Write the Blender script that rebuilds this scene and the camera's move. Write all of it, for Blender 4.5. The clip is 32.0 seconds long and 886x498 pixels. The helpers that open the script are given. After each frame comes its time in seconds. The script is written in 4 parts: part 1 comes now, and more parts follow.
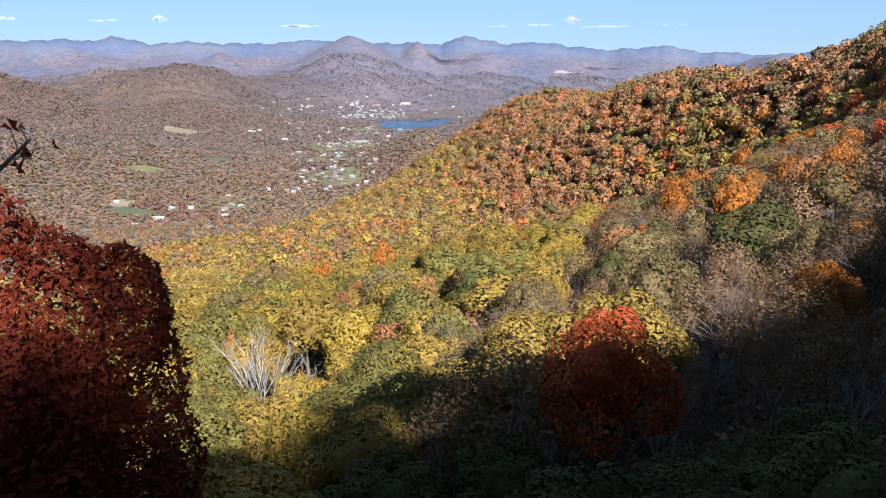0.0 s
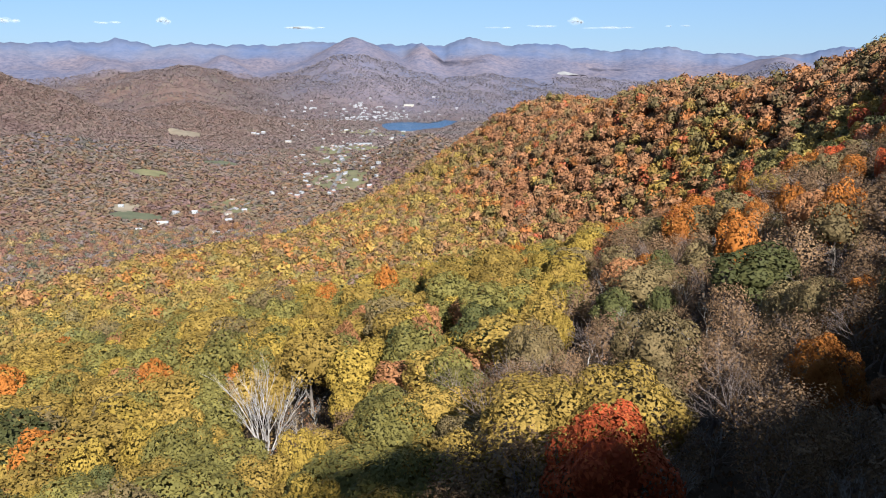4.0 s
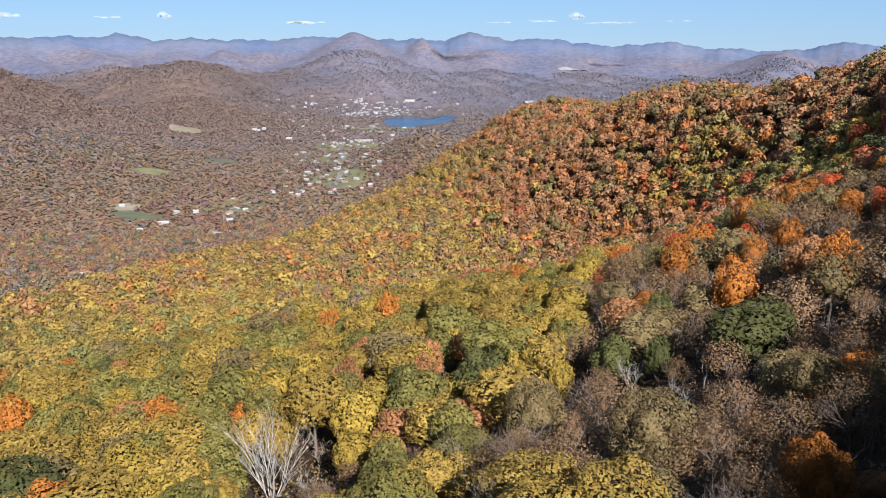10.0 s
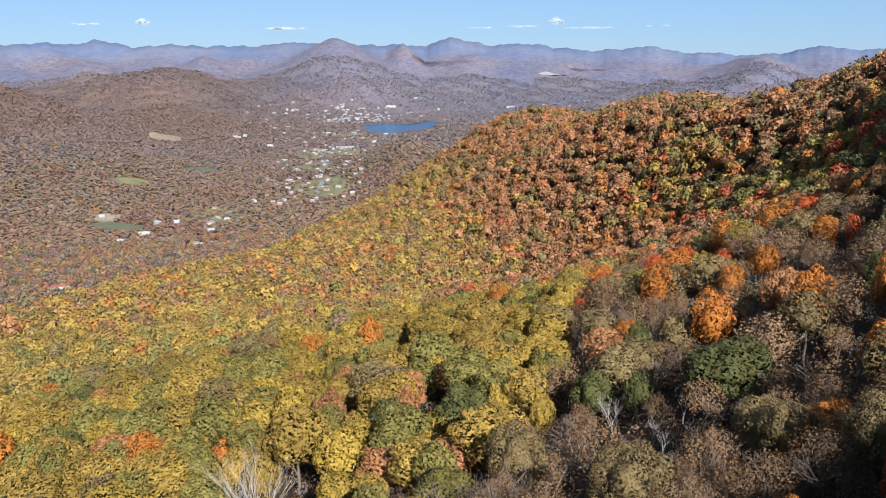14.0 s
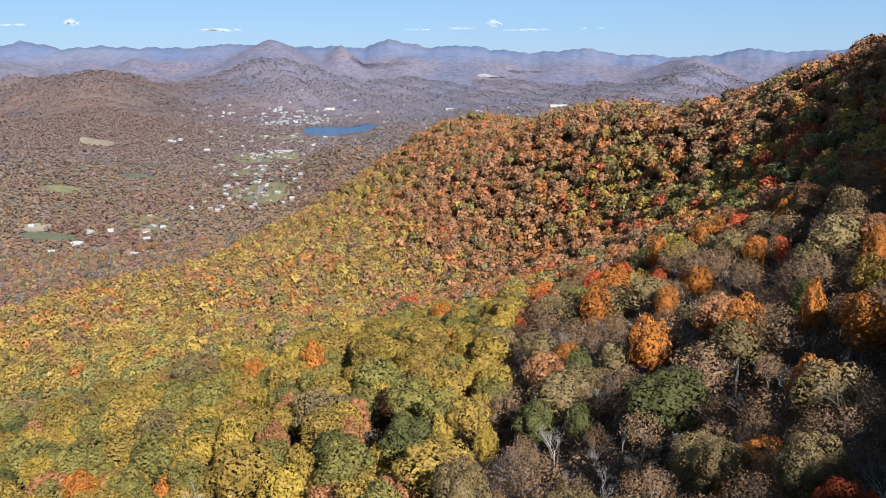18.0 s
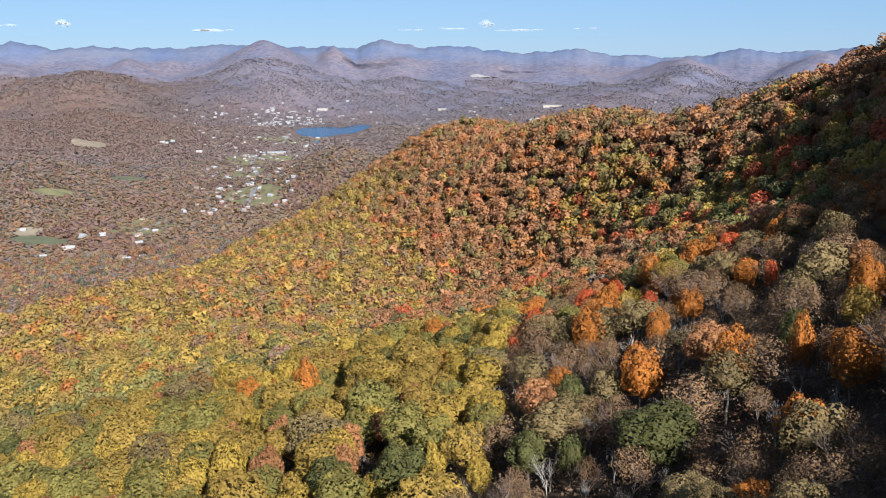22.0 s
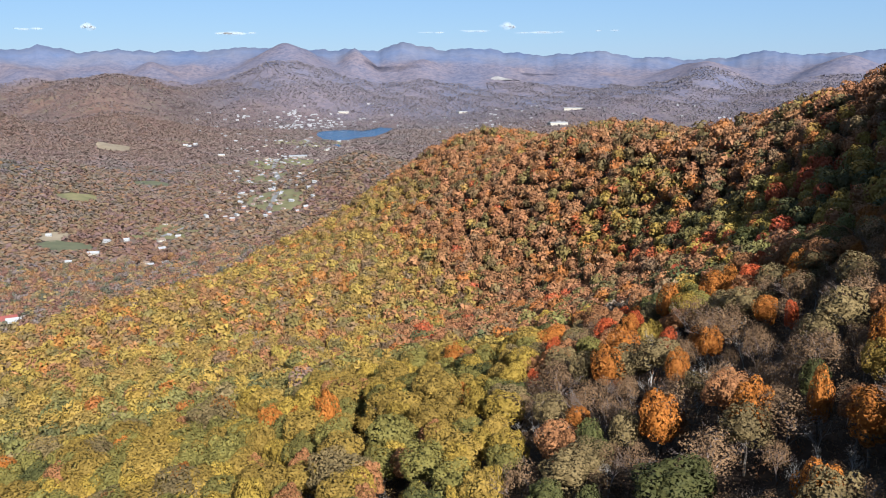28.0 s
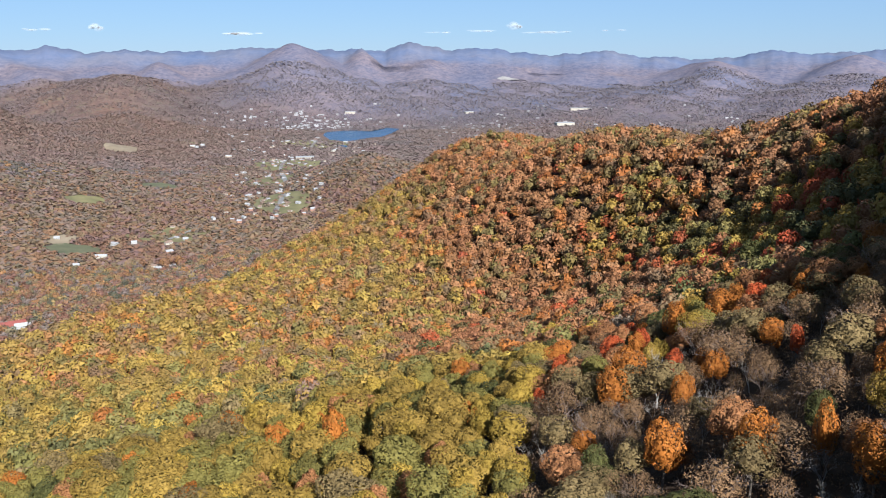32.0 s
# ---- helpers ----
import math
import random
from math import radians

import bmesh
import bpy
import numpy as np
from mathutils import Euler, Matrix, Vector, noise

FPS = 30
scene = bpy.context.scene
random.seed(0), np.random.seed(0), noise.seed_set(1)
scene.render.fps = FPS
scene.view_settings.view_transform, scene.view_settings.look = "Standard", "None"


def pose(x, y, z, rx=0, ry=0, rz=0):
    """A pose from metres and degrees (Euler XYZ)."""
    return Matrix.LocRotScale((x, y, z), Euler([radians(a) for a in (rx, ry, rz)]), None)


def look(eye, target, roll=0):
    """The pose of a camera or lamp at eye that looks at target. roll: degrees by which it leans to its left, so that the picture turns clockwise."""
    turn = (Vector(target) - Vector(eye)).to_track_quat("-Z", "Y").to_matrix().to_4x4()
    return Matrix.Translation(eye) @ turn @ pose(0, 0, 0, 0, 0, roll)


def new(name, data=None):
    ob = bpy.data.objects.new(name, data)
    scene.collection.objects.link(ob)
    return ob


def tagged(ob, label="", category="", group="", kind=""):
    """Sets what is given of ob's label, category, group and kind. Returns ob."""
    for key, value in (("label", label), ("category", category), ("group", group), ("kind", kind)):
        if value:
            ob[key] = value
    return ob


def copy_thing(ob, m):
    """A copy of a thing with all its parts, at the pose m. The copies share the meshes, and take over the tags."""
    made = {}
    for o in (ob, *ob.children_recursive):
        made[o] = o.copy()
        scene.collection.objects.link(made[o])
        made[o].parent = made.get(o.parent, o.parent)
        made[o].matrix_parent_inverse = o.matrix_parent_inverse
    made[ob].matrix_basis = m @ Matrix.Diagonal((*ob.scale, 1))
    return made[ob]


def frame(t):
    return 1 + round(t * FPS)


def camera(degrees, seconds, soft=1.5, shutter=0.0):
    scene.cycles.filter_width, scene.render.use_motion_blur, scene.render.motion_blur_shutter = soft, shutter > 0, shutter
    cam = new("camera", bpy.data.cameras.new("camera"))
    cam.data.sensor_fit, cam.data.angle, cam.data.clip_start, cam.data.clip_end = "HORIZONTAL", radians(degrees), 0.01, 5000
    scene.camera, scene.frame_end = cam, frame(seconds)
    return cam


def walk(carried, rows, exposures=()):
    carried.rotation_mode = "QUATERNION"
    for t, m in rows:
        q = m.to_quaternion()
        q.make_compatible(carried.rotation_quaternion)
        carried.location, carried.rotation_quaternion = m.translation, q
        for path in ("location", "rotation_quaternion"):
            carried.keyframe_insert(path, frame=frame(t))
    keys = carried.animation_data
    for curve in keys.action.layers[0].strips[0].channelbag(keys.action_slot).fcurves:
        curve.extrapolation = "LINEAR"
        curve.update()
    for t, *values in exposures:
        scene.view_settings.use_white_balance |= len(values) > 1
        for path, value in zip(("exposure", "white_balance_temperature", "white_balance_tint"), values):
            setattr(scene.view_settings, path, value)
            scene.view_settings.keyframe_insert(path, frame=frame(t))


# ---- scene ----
cam = camera(56.09, 32.0, soft=1.0)
PATH = [  # seconds, place, pitch, yaw to the left, roll
    (0, -0.00, -0.00, 0.00, -13.15, 0.00, 0.15), (0.5, 0.02, 0.11, 0.59, -13.22, 0.06, 0.12), (1, 0.03, 0.22, 1.21, -13.24, 0.09, 0.17),
    (1.5, 0.03, 0.34, 1.85, -13.27, 0.13, 0.22), (2, 0.03, 0.46, 2.49, -13.27, 0.15, 0.20), (2.5, 0.03, 0.55, 3.12, -13.27, 0.15, 0.19),
    (3, 0.03, 0.62, 3.73, -13.24, 0.17, 0.15), (3.5, 0.04, 0.64, 4.35, -13.17, 0.20, 0.11), (4, 0.06, 0.62, 4.96, -13.12, 0.24, 0.07),
    (4.5, 0.06, 0.57, 5.56, -13.07, 0.34, 0.06), (6.5, -0.01, 0.43, 8.03, -13.27, 0.57, 0.13), (7, -0.06, 0.44, 8.67, -13.39, 0.57, 0.18),
    (7.5, -0.12, 0.47, 9.33, -13.50, 0.57, 0.19), (8, -0.17, 0.52, 9.99, -13.60, 0.53, 0.23), (8.5, -0.20, 0.57, 10.66, -13.64, 0.48, 0.20),
    (9, -0.20, 0.61, 11.33, -13.62, 0.43, 0.19), (9.5, -0.19, 0.64, 11.99, -13.58, 0.35, 0.18), (10, -0.17, 0.65, 12.65, -13.54, 0.28, 0.12),
    (10.5, -0.14, 0.67, 13.29, -13.49, 0.22, 0.08), (11, -0.11, 0.68, 13.91, -13.44, 0.20, 0.04), (11.5, -0.07, 0.69, 14.52, -13.40, 0.18, 0.00),
    (12, -0.03, 0.71, 15.11, -13.36, 0.18, -0.03), (12.5, 0.00, 0.73, 15.70, -13.32, 0.18, -0.07), (13, 0.03, 0.78, 16.28, -13.29, 0.22, -0.07),
    (13.5, 0.06, 0.83, 16.87, -13.27, 0.28, -0.12), (14, 0.09, 0.88, 17.46, -13.25, -0.94, -0.13), (14.5, 0.10, 0.94, 18.05, -13.22, -2.88, -0.05),
    (16.5, 0.11, 1.19, 20.42, -13.18, -3.18, -0.07), (17, 0.12, 1.22, 21.01, -13.17, -3.75, -0.10), (17.5, 0.12, 1.25, 21.61, -13.17, -5.19, -0.11),
    (18, 0.13, 1.25, 22.20, -13.19, -5.07, -0.10), (18.5, 0.15, 1.26, 22.80, -13.19, -4.81, -0.14), (19, 0.16, 1.27, 23.40, -13.17, -4.54, -0.12),
    (19.5, 0.18, 1.29, 24.00, -13.17, -4.55, -0.12), (20, 0.18, 1.32, 24.61, -13.16, -5.23, -0.09), (20.5, 0.19, 1.36, 25.21, -13.18, -5.83, -0.10),
    (21, 0.20, 1.41, 25.80, -13.19, -5.84, -0.10), (21.5, 0.21, 1.45, 26.39, -13.21, -5.63, -0.11), (22, 0.22, 1.49, 26.97, -13.23, -5.56, -0.11),
    (22.5, 0.23, 1.53, 27.55, -13.24, -5.50, -0.08), (23, 0.24, 1.57, 28.14, -13.23, -5.34, -0.10), (23.5, 0.24, 1.61, 28.74, -13.22, -5.09, -0.08),
    (24, 0.25, 1.64, 29.34, -13.21, -5.03, -0.11), (24.5, 0.25, 1.66, 29.94, -13.19, -4.97, -0.11), (25, 0.25, 1.68, 30.54, -13.18, -4.84, -0.12),
    (25.5, 0.26, 1.70, 31.14, -13.19, -4.68, -0.13), (27.5, 0.30, 1.75, 33.51, -13.14, -4.26, -0.21), (28, 0.31, 1.78, 34.11, -13.15, -4.13, -0.20),
    (28.5, 0.32, 1.81, 34.70, -13.15, -3.95, -0.21), (29, 0.32, 1.86, 35.30, -13.15, -3.79, -0.22), (29.5, 0.31, 1.92, 35.90, -13.18, -3.72, -0.25),
    (30, 0.32, 1.97, 36.49, -13.20, -3.89, -0.23), (30.5, 0.34, 2.02, 37.08, -13.22, -3.94, -0.23), (31, 0.35, 2.06, 37.67, -13.21, -3.85, -0.24),
    (31.5, 0.37, 2.11, 38.27, -13.21, -3.75, -0.28), (32, 0.39, 2.16, 38.86, -13.21, -3.67, -0.28),
]


def carried_pose(x, y, z, pitch, yaw, roll):
    return pose(x, y, z, 90 + pitch, 0, yaw) @ pose(0, 0, 0, 0, 0, roll)


walk(cam, [(r[0], carried_pose(*r[1:])) for r in PATH], exposures=[(0.0, 2.06, 6000, 10), (2.0, 2.04, 6000, 10), (7.0, 1.9, 6000, 10), (32.0, 1.9, 6000, 10)])

# ---- sky and sun ----
SUN_AZ, SUN_EL = radians(161.9), radians(32.4)      # clockwise from +y, and above the horizon
world = bpy.data.worlds.new("sky")
scene.world = world
world.use_nodes = True
wn = world.node_tree
sky = wn.nodes.new("ShaderNodeTexSky")
sky.sky_type, sky.sun_disc = "NISHITA", False
sky.sun_elevation, sky.sun_rotation = SUN_EL, SUN_AZ
sky.altitude, sky.air_density, sky.dust_density, sky.ozone_density = 1100, 1.0, 0.0, 3.0
clear = wn.nodes.new("ShaderNodeVectorMath")
clear.operation = "MULTIPLY"
clear.inputs[1].default_value = (0.333, 0.414, 0.513)
wn.links.new(sky.outputs[0], clear.inputs[0])
veil = wn.nodes.new("ShaderNodeMix")           # thin high haze evens the sky out
veil.data_type = "RGBA"
veil.inputs["Factor"].default_value = 0.6
veil.inputs["B"].default_value = (2.1, 3.15, 4.6, 1)
wn.links.new(clear.outputs[0], veil.inputs["A"])
wn.links.new(veil.outputs["Result"], wn.nodes["Background"].inputs[0])
wn.nodes["Background"].inputs[1].default_value = 0.05
sun = new("sun", bpy.data.lights.new("sun", "SUN"))
sun.data.energy, sun.data.angle, sun.data.color = 5.0, radians(0.53), (1.0, 0.95, 0.87)
to_sun = Vector((math.sin(SUN_AZ) * math.cos(SUN_EL), math.cos(SUN_AZ) * math.cos(SUN_EL), math.sin(SUN_EL)))
sun.matrix_world = look(to_sun * 1000, (0, 0, 0))


# ---- materials ----
def material(name, rough=0.8, metal=0.0):
    m = bpy.data.materials.new(name)
    m.use_nodes = True
    b = m.node_tree.nodes["Principled BSDF"]
    b.inputs["Roughness"].default_value, b.inputs["Metallic"].default_value = rough, metal
    b.inputs["Specular IOR Level"].default_value = 0.25
    return m, m.node_tree, b


def node(nt, kind, **inputs):
    n = nt.nodes.new(kind)
    for k, v in inputs.items():
        n.inputs[k].default_value = v
    return n


def ramp(nt, source, stops):
    r = nt.nodes.new("ShaderNodeValToRGB")
    while len(r.color_ramp.elements) < len(stops):
        r.color_ramp.elements.new(0.5)
    for e, (at, c) in zip(r.color_ramp.elements, stops):
        e.position, e.color = at, (*c, 1)
    nt.links.new(source, r.inputs[0])
    return r.outputs[0]


def noise_at(nt, scale, detail=4.0, rough=0.6):
    tc = nt.nodes.new("ShaderNodeTexCoord")
    n = node(nt, "ShaderNodeTexNoise", Scale=scale, Detail=detail, Roughness=rough)
    nt.links.new(tc.outputs["Object"], n.inputs["Vector"])
    return n.outputs["Fac"]


def tinted(nt, colour, low, high, source):
    """The colour times a value that runs from low to high with the source."""
    mr = node(nt, "ShaderNodeMapRange")
    mr.inputs["To Min"].default_value, mr.inputs["To Max"].default_value = low, high
    nt.links.new(source, mr.inputs["Value"])
    mix = nt.nodes.new("ShaderNodeVectorMath")
    mix.operation = "SCALE"
    nt.links.new(colour, mix.inputs[0])
    nt.links.new(mr.outputs[0], mix.inputs["Scale"])
    return mix.outputs[0]


def leafy(nt, b, colour, through_share=0.13):
    """Leaves: a matt face that lets some light through."""
    nt.links.new(colour, b.inputs["Base Color"])
    t = nt.nodes.new("ShaderNodeBsdfTranslucent")
    nt.links.new(colour, t.inputs["Color"])
    mix = nt.nodes.new("ShaderNodeMixShader")
    mix.inputs[0].default_value = through_share
    nt.links.new(b.outputs[0], mix.inputs[1])
    nt.links.new(t.outputs[0], mix.inputs[2])
    nt.links.new(mix.outputs[0], nt.nodes["Material Output"].inputs[0])


def leaf_material(name, dark, light, odd):
    """Leaves of one kind of tree: each clump and each tree a little different."""
    m, nt, b = material(name, 0.75)
    b.inputs["Specular IOR Level"].default_value = 0.1
    geo = nt.nodes.new("ShaderNodeNewGeometry")
    obj = nt.nodes.new("ShaderNodeObjectInfo")
    c = ramp(nt, geo.outputs["Random Per Island"], [(0.0, tuple(0.55 * a + 0.45 * b for a, b in zip(dark, light))), (0.55, light), (0.92, light), (1.0, odd)])
    c = tinted(nt, c, 0.76, 1.18, obj.outputs["Random"])
    leafy(nt, b, tinted(nt, c, 0.72, 1.22, noise_at(nt, 0.9)))
    return m


SPECIES = {  # darker leaves, lighter leaves, odd leaves
    "poplar": ((0.083, 0.056, 0.013), (0.164, 0.107, 0.023), (0.21, 0.132, 0.022)),
    "hickory": ((0.112, 0.074, 0.014), (0.188, 0.126, 0.022), (0.225, 0.155, 0.032)),
    "basswood": ((0.05, 0.046, 0.014), (0.103, 0.088, 0.023), (0.16, 0.118, 0.022)),
    "hemlock": ((0.022, 0.026, 0.009), (0.048, 0.048, 0.015), (0.075, 0.065, 0.02)),
    "oak": ((0.108, 0.045, 0.02), (0.182, 0.082, 0.034), (0.21, 0.1, 0.036)),
    "sugar_maple": ((0.13, 0.041, 0.009), (0.21, 0.073, 0.013), (0.24, 0.11, 0.02)),
    "red_maple": ((0.145, 0.022, 0.01), (0.24, 0.046, 0.014), (0.26, 0.085, 0.022)),
    "beech": ((0.063, 0.037, 0.020), (0.119, 0.072, 0.038), (0.153, 0.086, 0.036)),
    "chestnut_oak": ((0.055, 0.040, 0.017), (0.108, 0.078, 0.034), (0.140, 0.098, 0.045)),
    "deep_red_maple": ((0.075, 0.010, 0.006), (0.135, 0.022, 0.010), (0.190, 0.048, 0.012)),
}
LEAF = {k: leaf_material(k + "_leaves", *v) for k, v in SPECIES.items()}


def bark_material(name, dark, light):
    m, nt, b = material(name, 0.9)
    nt.links.new(ramp(nt, noise_at(nt, 2.5, 6), [(0.3, dark), (0.7, light)]), b.inputs["Base Color"])
    return m


BARK = bark_material("bark", (0.035, 0.028, 0.023), (0.10, 0.085, 0.07))
TWIG_BARK = bark_material("twig_bark", (0.075, 0.055, 0.047), (0.15, 0.115, 0.10))
GREY_BARK = bark_material("grey_bark", (0.13, 0.115, 0.105), (0.25, 0.23, 0.21))


def forest_material():
    """The joined woods: the colour of each tree is held by its clumps."""
    m, nt, b = material("mixed_leaves", 0.75)
    at = nt.nodes.new("ShaderNodeAttribute")
    at.attribute_name = "leaf_colour"
    geo = nt.nodes.new("ShaderNodeNewGeometry")
    c = tinted(nt, at.outputs["Color"], 0.92, 1.08, geo.outputs["Random Per Island"])
    leafy(nt, b, tinted(nt, c, 0.85, 1.13, noise_at(nt, 0.5)), 0.13)
    return m


FOREST = forest_material()


def ground_material():
    """Leaf litter near by, woods and clearings further off, haze-blue ranges in the distance."""
    m, nt, b = material("land", 0.95)
    b.inputs["Specular IOR Level"].default_value = 0.05

    def mixed(a, c, factor):
        mix = nt.nodes.new("ShaderNodeMix")
        mix.data_type = "RGBA"
        nt.links.new(factor, mix.inputs["Factor"])
        nt.links.new(a, mix.inputs["A"])
        nt.links.new(c, mix.inputs["B"])
        return mix.outputs["Result"]

    at = nt.nodes.new("ShaderNodeAttribute")
    at.attribute_name = "cover_haze"
    sep = nt.nodes.new("ShaderNodeSeparateColor")
    nt.links.new(at.outputs["Color"], sep.inputs[0])
    litter = ramp(nt, noise_at(nt, 0.35, 8), [(0.3, (0.022, 0.015, 0.010)), (0.7, (0.060, 0.040, 0.025))])
    valley = ramp(nt, noise_at(nt, 0.028, 9, 0.72), [(0.34, (0.038, 0.029, 0.026)), (0.47, (0.077, 0.052, 0.045)), (0.56, (0.090, 0.068, 0.056)), (0.64, (0.074, 0.070, 0.047)), (0.74, (0.126, 0.104, 0.077))])
    # distance haze is painted into the base colours of both far ranges
    hazed_range = ramp(nt, noise_at(nt, 0.04, 9, 0.72), [(0.34, (0.049, 0.052, 0.076)), (0.5, (0.082, 0.079, 0.102)), (0.66, (0.112, 0.102, 0.116))])
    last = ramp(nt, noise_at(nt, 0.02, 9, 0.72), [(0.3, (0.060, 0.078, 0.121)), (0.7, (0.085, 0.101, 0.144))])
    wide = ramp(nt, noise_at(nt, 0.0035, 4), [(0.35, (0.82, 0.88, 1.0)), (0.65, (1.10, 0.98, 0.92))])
    c = mixed(mixed(mixed(litter, valley, sep.outputs["Red"]), hazed_range, sep.outputs["Green"]), last, sep.outputs["Blue"])
    mul = nt.nodes.new("ShaderNodeVectorMath")
    mul.operation = "MULTIPLY"
    nt.links.new(c, mul.inputs[0])
    nt.links.new(wide, mul.inputs[1])
    nt.links.new(mul.outputs[0], b.inputs["Base Color"])
    return m


GROUND = ground_material()


def plain(name, dark, light, scale, rough=0.8):
    m, nt, b = material(name, rough)
    nt.links.new(ramp(nt, noise_at(nt, scale, 6), [(0.3, dark), (0.7, light)]), b.inputs["Base Color"])
    return m


# ---- the lie of the land ----
# hills near the camera: centre, the two half widths, turn, height
HILLS = [
    (316, 42, 124, 184, 0.55, 172),
    (121, -125, 287, 120, 0.54, 185),
    (215, 368, 59, 244, 0.35, 92),
    (109, 758, 120, 86, 3.03, 90),
    (-159, -157, 77, 94, -0.79, 251),
    (-113, 44, 118, 308, -0.88, 50),
    (-148, 410, 205, 275, -0.51, 49),
    (6, 172, 437, 156, -0.18, 21),
    (-551, 675, 112, 529, 3.02, 29),
    (245, 378, 36, 183, 0.67, 12),
    (646, 639, 308, 69, 0.13, 164),
    (56.5, -135.1, 12.1, 12.4, 0.0, 13.6),       # unseen shoulders added above the start of the flight, to shape its shadow
    (80, -61.9, 38.4, 24.5, 0.77, 12.2),
    (166.7, -19.7, 31.2, 20.4, 0.68, 18.6),
    (62, -167, 119.9, 37.5, 0.2, 33.9),
]
# far hills: bearing to the right in degrees, distance, height of the top, half width in degrees and in metres
FAR_HILLS = [
    (-31, 2900, 20, 6.5, 450), (-17.4, 3700, -32, 3.6, 420), (-26, 1550, -122, 7.0, 260), (-1.5, 1430, -128, 3.6, 230),
    (-6.3, 4430, 101, 3.4, 480), (-14.7, 4450, 30, 1.6, 330), (-21.5, 4300, -5, 2.6, 260), (-1.7, 4600, 82, 1.5, 330), (2.8, 4480, 20, 2.2, 260),
    (21.2, 4300, 12, 2.6, 380), (29.8, 4450, 38, 2.8, 420), (18.0, 3800, -128, 4.2, 260), (12.0, 3500, -205, 4.0, 200), (27.0, 3700, -125, 4.0, 260),
]
# the last range against the sky: bearing, height
CREST = [(-60, 60), (-36, 70), (-28, 74), (-24.2, 75), (-22.4, 66), (-21.2, 84), (-19, 64), (-17.3, 70), (-14.7, 55), (-13, 66), (-10.7, 68), (-8.5, 84), (-6.4, 80), (-3.4, 52), (-1.6, 79), (-0.2, 60),
         (1.4, 97), (3.9, 64), (5.7, 84), (8.3, 40), (10, 44), (11, 36), (12.3, 50), (13.4, 46), (14.9, 54), (17, 26), (18.8, 4), (20.4, 0), (23, 16), (24, 36), (25.3, 55), (27.5, 36), (29.2, 47), (33, 46), (60, 60)]


def near_height(x, y):
    h = -176.1 + 0.0652 * x + -0.0304 * (y - 800)
    for cx, cy, sx, sy, r, top in HILLS:
        u, v = math.cos(r) * (x - cx) + math.sin(r) * (y - cy), -math.sin(r) * (x - cx) + math.cos(r) * (y - cy)
        h = h + top * np.exp(-0.5 * ((u / sx) ** 2 + (v / sy) ** 2))
    return h


def far_height(x, y):
    r, az = np.hypot(x, y), np.degrees(np.arctan2(x, y))
    floor = np.interp(r, [0, 900, 1500, 2500, 2900, 3450, 3700, 4000, 4500, 4900], [-175, -185, -202, -232, -250, -251, -205, -158, -105, -80])
    h = floor.copy()
    rid = ridged(x, y)
    for a, d, top, wa, wd in FAR_HILLS:
        base = np.interp(d, [900, 2500, 2900, 3450, 4000, 4500, 4900], [-185, -232, -250, -251, -150, -92, -60])
        q = np.hypot((az - a) / wa, (r - d) / wd)
        lift = (top - base) * np.exp(-0.62 * q ** 1.55)
        h = np.maximum(h, floor + lift * (1 - 0.24 * rid * np.clip(q, 0, 1)))
    c = np.array(CREST, float)
    q = np.abs(r - 4830) / 330
    top = np.interp(az, c[:, 0], c[:, 1]) + 5 * np.sin(az * 3.1) * np.sin(az * 1.3 + 1) + 2.5 * np.sin(az * 9.7)
    return np.maximum(h, floor + (top - floor) * np.exp(-0.7 * q ** 1.3) * (1 - 0.22 * rid * np.clip(q * 1.5, 0, 1)))


def ridged(x, y):
    """Spurs and hollows on the far hills, 0 on the spurs."""
    out, amp, k = 0.0, 0.55, 0.008
    for n in range(4):
        u = x * math.cos(n * 1.1) + y * math.sin(n * 1.1)
        v = -x * math.sin(n * 1.1) + y * math.cos(n * 1.1)
        out = out + amp * np.abs(np.sin(u * k + 1.7 * np.sin(v * k * 0.6 + n)))
        amp, k = amp * 0.5, k * 2.1
    return out


def wobble(x, y):
    """Small rises and hollows."""
    return (np.sin(x * 0.013 + 1.3 * np.sin(y * 0.009)) + np.sin(y * 0.017 + 1.1 * np.sin(x * 0.011)) + 0.5 * np.sin(x * 0.041 + y * 0.033))


def height(x, y):
    x, y = np.asarray(x, float), np.asarray(y, float)
    d = np.hypot(x * 1.15, y - 350)
    k = np.clip((d - 720) / 420, 0, 1)
    k = k * k * (3 - 2 * k)
    k = np.where((x > 150) & (y < 500), np.clip((d - 1200) / 900, 0, 1), k)
    r = np.hypot(x, y)
    rough = np.clip((r - 900) / 1500, 0, 1) * 5.0 * np.clip(np.abs(r - 3180) / 250 - 1, 0, 1) + 0.5
    h = near_height(x, y) * (1 - k) + far_height(x, y) * k + wobble(x, y) * rough
    basin = np.exp(-(((x + 105) / 250) ** 2 + ((y - 3180) / 420) ** 2) ** 2)       # the lake lies in a flat basin
    return h * (1 - basin) - 250 * basin


